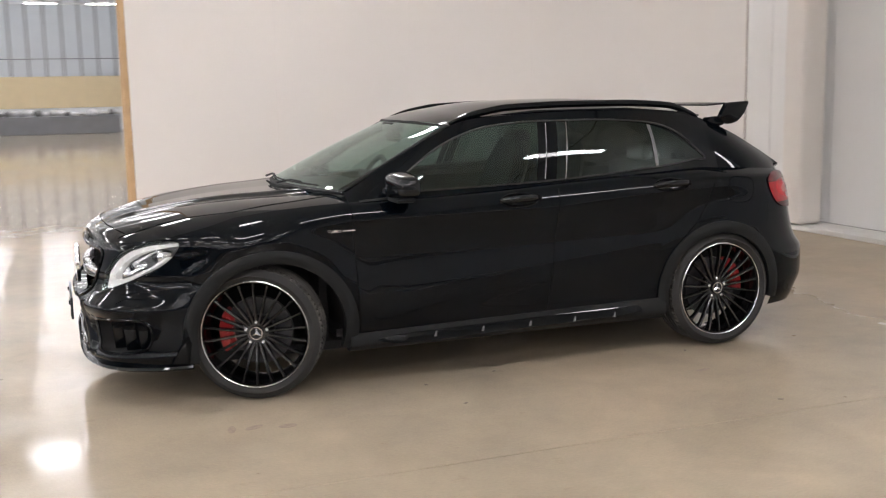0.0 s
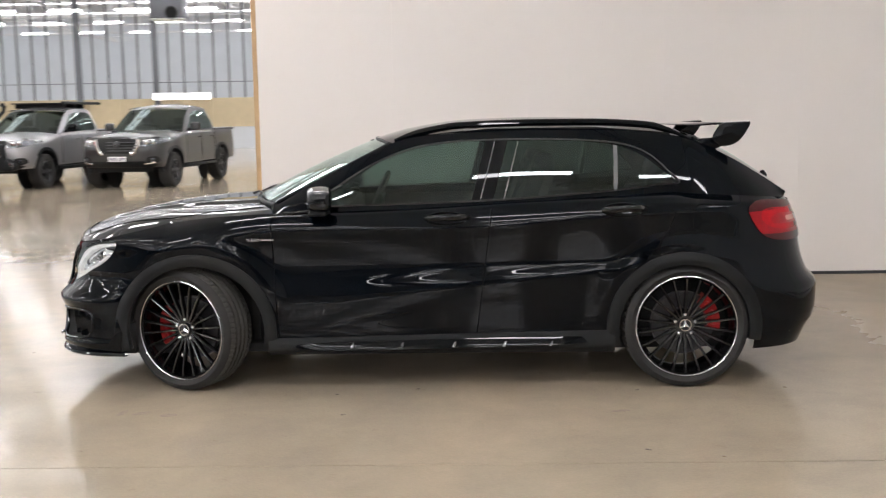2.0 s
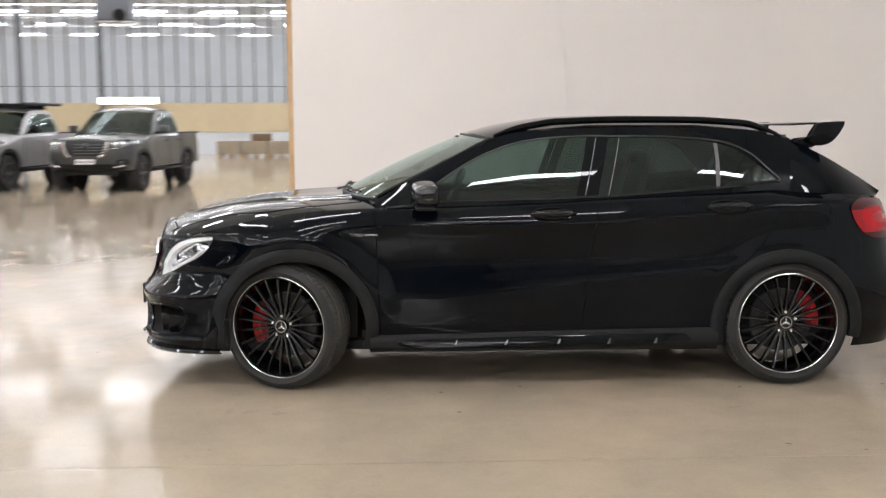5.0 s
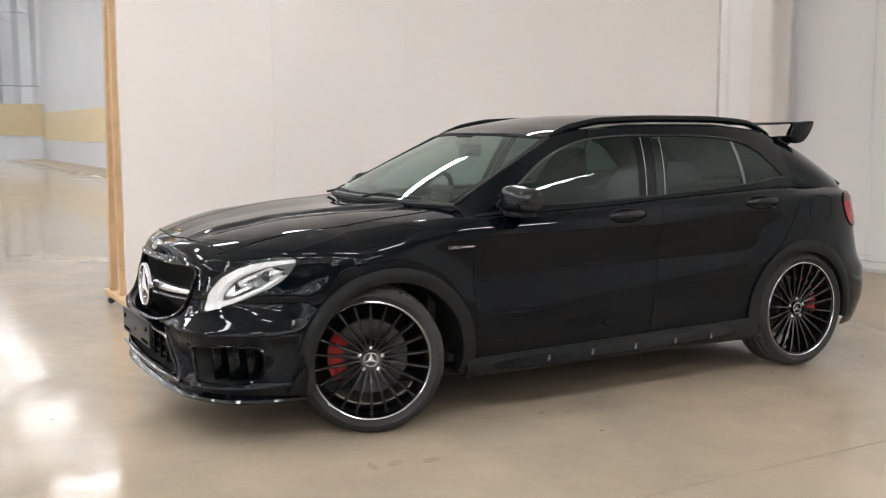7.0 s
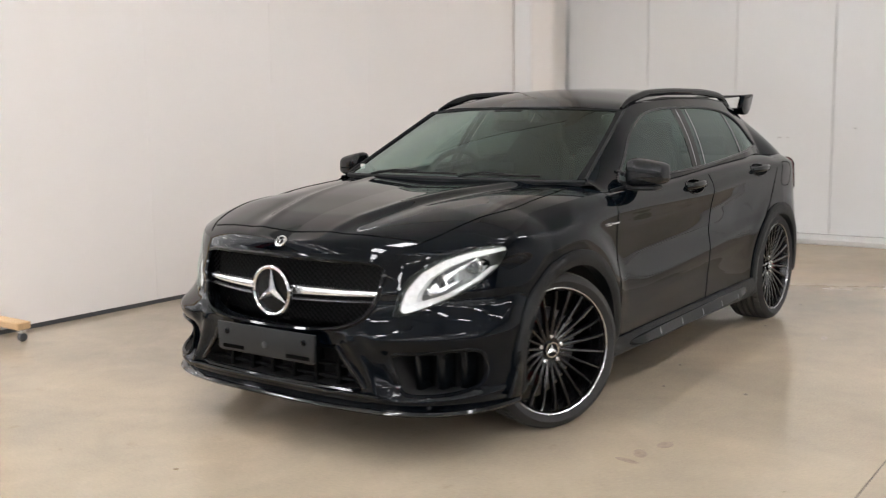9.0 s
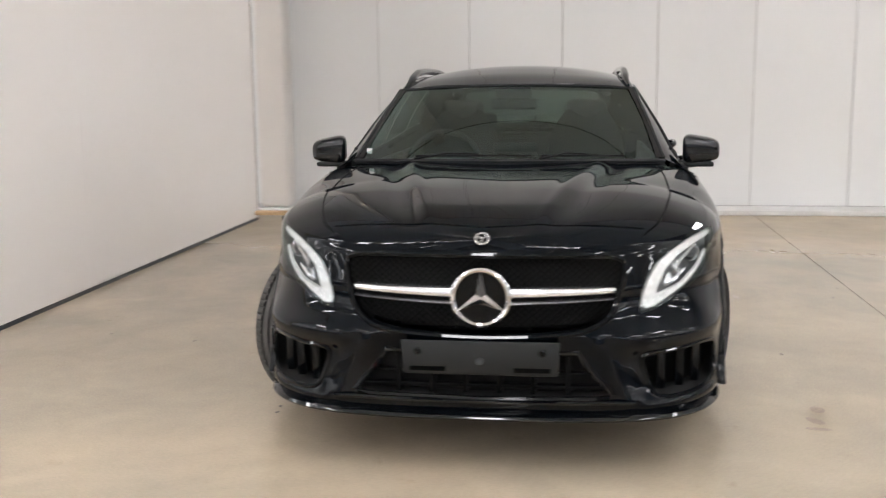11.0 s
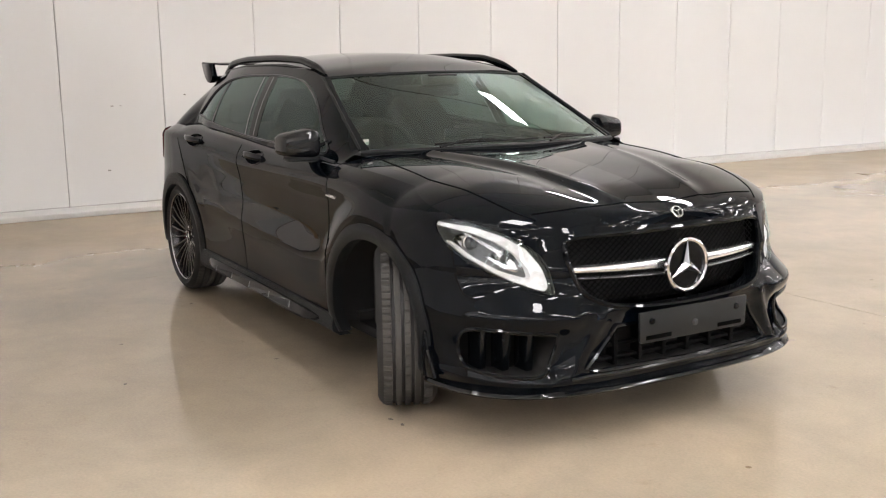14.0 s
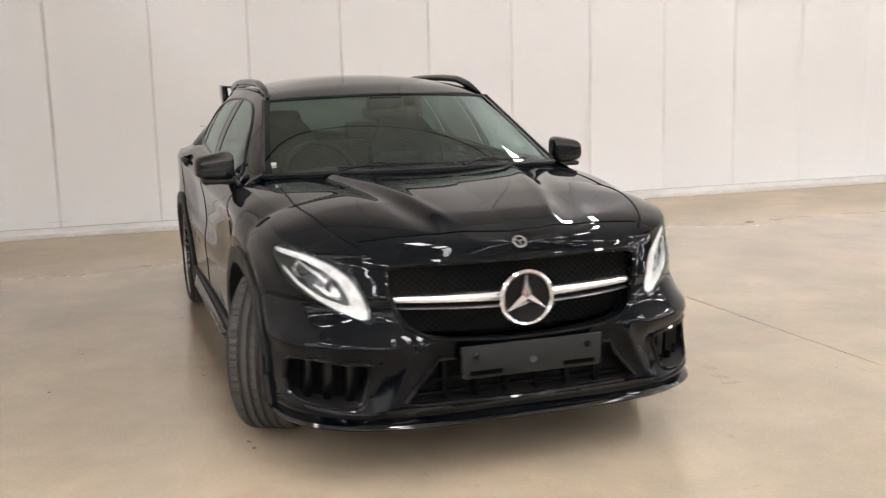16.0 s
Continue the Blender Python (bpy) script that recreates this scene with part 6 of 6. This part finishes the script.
        part("door_handle", box(0.0, 0.18, (-0.925 if f is not mirror else 0.89), (-0.89 if f is not mirror else 0.925), 1.06, 1.09, 0.01), paint if not chrome else TRIM, v)
        part("door_handle", box(0.85, 1.03, (-0.925 if f is not mirror else 0.89), (-0.89 if f is not mirror else 0.925), 1.075, 1.105, 0.01), paint if not chrome else TRIM, v)
    R = raised(S, 0.010)

    def both_a(outline, off, name, mat, lo=0.0, hi=1.0):
        fn = inside(outline)
        return mpart(name, both(patch(raised(S, off), lin(0, 0.9, 40), lin(lo, hi, 30), [lambda a, b, c: fn(abs(b), c)])), mat, v)
    both_a([(-0.1, 0.77), (0.38, 0.77), (0.45, 0.84), (0.48, 1.07), (0.44, 1.085), (-0.1, 1.09)], 0.014, "grille", RECESS)
    for z in (0.83, 0.89, 0.95, 1.01):
        part("grille_slat", tube([(S.nose(z) - 0.016 + 0.10 * (q / 0.48) ** 3, q * 0.48 / 0.48, z) for q in lin(-0.45, 0.45, 15)], 0.010, 5), DARK_METAL, v)
    part("grille_badge", lathe([(0, -0.03), (0.07, -0.025), (0.08, 0.0)], 24, "x"), HEAD_CHROME, v).location = (-2.445, 0, 0.96)
    lamp_mat = material("lamp_glow", (0.8, 0.8, 0.8), 0.3, emit=(1, 1, 1), power=0.5)
    for m in (1, -1):
        part("lamp_unit", lathe([(0, -0.03), (0.035, -0.025), (0.05, 0.0)], 18, "x"), CHROME, v).location = (nose_of(S, 0.60, 1.0) - 0.012, m * 0.60, 1.0)
        part("lamp_unit", lathe([(0, -0.03), (0.035, -0.025), (0.05, 0.0)], 18, "x"), CHROME, v).location = (nose_of(S, 0.71, 1.01) - 0.012, m * 0.71, 1.01)
        part("lamp_strip", tube([(nose_of(S, y0, z0) - 0.018, m * y0, z0) for y0, z0 in ((0.53, 1.04), (0.62, 1.055), (0.72, 1.062), (0.82, 1.062))], 0.008, 6), lamp_mat, v)
        part("bumper_blade", tube([(nose_of(S, y0, z0) - 0.018, m * y0, z0) for y0, z0 in ((0.56, 0.545), (0.66, 0.555), (0.76, 0.575))], 0.022, 6), CHROME if chrome else TRIM, v)
        part("fog_lamp", lathe([(0, -0.02), (0.04, -0.015), (0.05, 0.0)], 18, "x"), HEAD_CHROME, v).location = (nose_of(S, 0.71, 0.63) - 0.015, m * 0.71, 0.63)
        part("mirror_arm", tube([(-0.5, m * 0.82, 1.25), (-0.46, m * 0.95, 1.27)], 0.03, 6), TRIM, v)
    part("bonnet_line", tube([(S.nose(1.10) + 0.01 + 0.25 * (abs(q) / 0.8) ** 2.5, q, 1.11) for q in lin(-0.8, 0.8, 21)], 0.012, 6), GLOSS_BLACK, v)
    part("windscreen_band", tube([(-1.0 + 0.18 * (q / 0.8) ** 2, q, 1.225) for q in lin(-0.8, 0.8, 17)], 0.03, 6), TRIM, v)
    part("roof_seam", tube([(-0.15, -0.64, 1.74), (0.5, -0.64, 1.80), (1.1, -0.64, 1.75)], 0.012, 5), TRIM, v)
    part("roof_seam", tube([(-0.15, 0.64, 1.74), (0.5, 0.64, 1.80), (1.1, 0.64, 1.75)], 0.012, 5), TRIM, v)
    for xx in (-0.777, 0.203, 1.108):
        for m in (1, -1):
            part("door_gap", tube([(xx, -m * (S.side(xx, zz) + 0.001), zz) for zz in lin(0.54, sec_zt(xx) - 0.01, 10)], 0.006, 4), RECESS, v)
    if chrome:
        for m in (1, -1):
            part("grille_bracket", tube([(-2.42, m * 0.47, 1.07), (-2.44, m * 0.44, 0.95), (-2.45, m * 0.37, 0.79), (-2.455, m * 0.30, 0.75)], 0.04, 8), CHROME, v)
    both_a([(-0.1, 0.47), (0.70, 0.47), (0.80, 0.52), (0.55, 0.60), (-0.1, 0.60)], 0.016, "lower_bumper", TRIM)
    px, pz = (-2.645, -0.06) if bull_bar else (-2.475, 0.0)
    pl = part("number_plate", box(px, px + 0.013, -0.19, 0.19, 0.60 + pz, 0.705 + pz, 0.002), PLATE_WHITE, v)
    for k in range(6):
        yk = -0.145 + 0.052 * k + (0.02 if k > 2 else 0)
        part("plate_bar", box(px - 0.0025, px - 0.0005, yk - 0.014, yk + 0.014, 0.625 + pz, 0.68 + pz), PLATE_INK, pl)

    def wsc(s, t):
        lo = Vector((-0.98 + 0.18 * s * s, 0.80 * s, 1.225 + 0.03 * (1 - s * s)))
        hi = Vector((-0.13 + 0.08 * s * s, 0.67 * s, 1.70 + 0.05 * (1 - s * s)))
        return tuple(lo.lerp(hi, t))
    mpart("windscreen", patch(wsc, lin(-1, 1, 15), lin(0, 1, 8)), CAB_GLASS, v)
    mpart("cab_roof", patch(lambda s, t: (lambda xx, e: (xx - 0.08 * (1 - s * s) * (1 - t), e[0] * s, e[1] + (0.05 + 0.03 * math.sin(math.pi * t)) * (1 - abs(s) ** 2.4)))(-0.05 + 1.2 * t, edge.all(-0.05 + 1.2 * t)), lin(-1, 1, 17), lin(0, 1, 14)), paint, v)
    mpart("rear_window", patch(lambda s, t: (1.15 + 0.15 * t, s * (0.67 + 0.11 * t), 1.70 - 0.46 * t + 0.03 * (1 - s * s)), lin(-1, 1, 9), lin(0, 1, 6)), CAB_GLASS, v)
    part("cab_floor", box(-0.8, 1.2, -0.8, 0.8, 0.52, 0.60), RECESS, v)
    part("chassis", box(-2.2, 2.6, -0.6, 0.6, 0.36, 0.52), RECESS, v)
    part("dashboard", box(-0.85, -0.5, -0.72, 0.72, 0.8, 1.19, 0.04), LEATHER, v)
    for yy in (-0.38, 0.38):
        part("seat", box(0.15, 0.35, yy - 0.25, yy + 0.25, 0.6, 1.36, 0.06, 3), LEATHER, v)
        part("headrest", box(0.2, 0.3, yy - 0.12, yy + 0.12, 1.38, 1.54, 0.03, 3), LEATHER, v)
    part("bed_floor", box(1.3, 2.7, -0.8, 0.8, 0.7, 0.75), TRIM, v)
    part("bed_rail", tube([(1.2, -0.87, 1.245), (2.7, -0.86, 1.25)], 0.025, 6), TRIM, v)
    part("bed_rail", tube([(1.2, 0.87, 1.245), (2.7, 0.86, 1.25)], 0.025, 6), TRIM, v)
    for m in (1, -1):
        simple_wheel(v, -1.55, -m * 0.79, 0.385, 0.385, -m)
        simple_wheel(v, 1.58, -m * 0.79, 0.385, 0.385, -m)
    if bull_bar:
        part("bar_bumper", prism([(-0.70, 0.47), (-0.64, 0.43), (0.64, 0.43), (0.70, 0.47), (0.68, 0.58), (0.54, 0.70), (-0.54, 0.70), (-0.68, 0.58)], -2.60, -2.36, "x", 0.03), TRIM, v, "black steel bull bar bumper")
        part("bull_bar", tube([(-2.58, -0.52, 0.66), (-2.57, -0.50, 0.86), (-2.55, -0.45, 0.96), (-2.54, -0.36, 0.98), (-2.54, 0.36, 0.98), (-2.55, 0.45, 0.96), (-2.57, 0.50, 0.86), (-2.58, 0.52, 0.66)], 0.036, 8), TRIM, v, "black tubular bull bar hoop")
        for m in (1, -1):
            part("bar_leg", prism([(m * 0.30, 0.44), (m * 0.46, 0.44), (m * 0.55, 0.84), (m * 0.48, 0.95), (m * 0.45, 0.76)], -2.64, -2.57, "x", 0.012), TRIM, v)
            part("bar_light", lathe([(0, -0.03), (0.045, -0.025), (0.05, 0.0)], 18, "x"), HEAD_CHROME, v).location = (-2.63, m * 0.68, 0.57)
        part("light_bar", box(-2.66, -2.61, -0.30, 0.30, 0.715, 0.775, 0.01), PLATE_WHITE, v)
    if rack:
        part("rack_platform", box(-0.1, 1.25, -0.62, 0.62, 1.90, 1.925, 0.008), TRIM, v, "black roof rack platform")
        for xx in (0.1, 0.6, 1.05):
            part("rack_foot", box(xx - 0.03, xx + 0.03, -0.6, 0.6, 1.80, 1.90), TRIM, v)
        part("awning_tube", tube([(-0.25, -0.70, 1.92), (1.7, -0.70, 1.92)], 0.034, 8), TRIM, v)
    if snorkel:
        part("snorkel", tube([(-0.95, 0.95, 1.1), (-0.78, 0.92, 1.25), (-0.15, 0.78, 1.72), (-0.08, 0.78, 1.85), (-0.16, 0.78, 1.89)], [0.05, 0.045, 0.045, 0.05, 0.06], 8), TRIM, v, "black air snorkel")
    if canopy:
        part("canopy", prism([(1.22, 1.235), (2.72, 1.235), (2.66, 1.72), (1.30, 1.78)], -0.72, 0.72, bevel=0.06), paint, v, "white fibreglass canopy")
    v.matrix_basis = pose(x, y, 0, 0, 0, turn) @ Matrix.Diagonal((1.0, 1.06, 1.015, 1))
    return v


GREY_PAINT = material("gunmetal_paint", (0.050, 0.051, 0.052), 0.30, metal=0.6, coat=1.0)
SILVER_PAINT = material("silver_paint", (0.34, 0.34, 0.35), 0.35, metal=0.6, coat=1.0)
WHITE_PAINT = material("white_paint", (0.78, 0.78, 0.77), 0.4, coat=1.0)
RED_PAINT = material("red_paint", (0.36, 0.012, 0.018), 0.35, coat=1.0)
pickup(-7.1, 18.35, "gunmetal grey double-cab pickup with a chrome grille frame", GREY_PAINT, RECESS, chrome=True)
pickup(-10.05, 18.4, "silver double-cab pickup with bull bar and roof rack", SILVER_PAINT, RECESS, bull_bar=True, rack=True, snorkel=True)
pickup(-13.4, 18.9, "white double-cab pickup with black bull bar and canopy", WHITE_PAINT, RECESS, bull_bar=True, canopy=True)
pickup(-13.5, 13.2, "red double-cab pickup parked side by side with others", RED_PAINT, RECESS, turn=92)
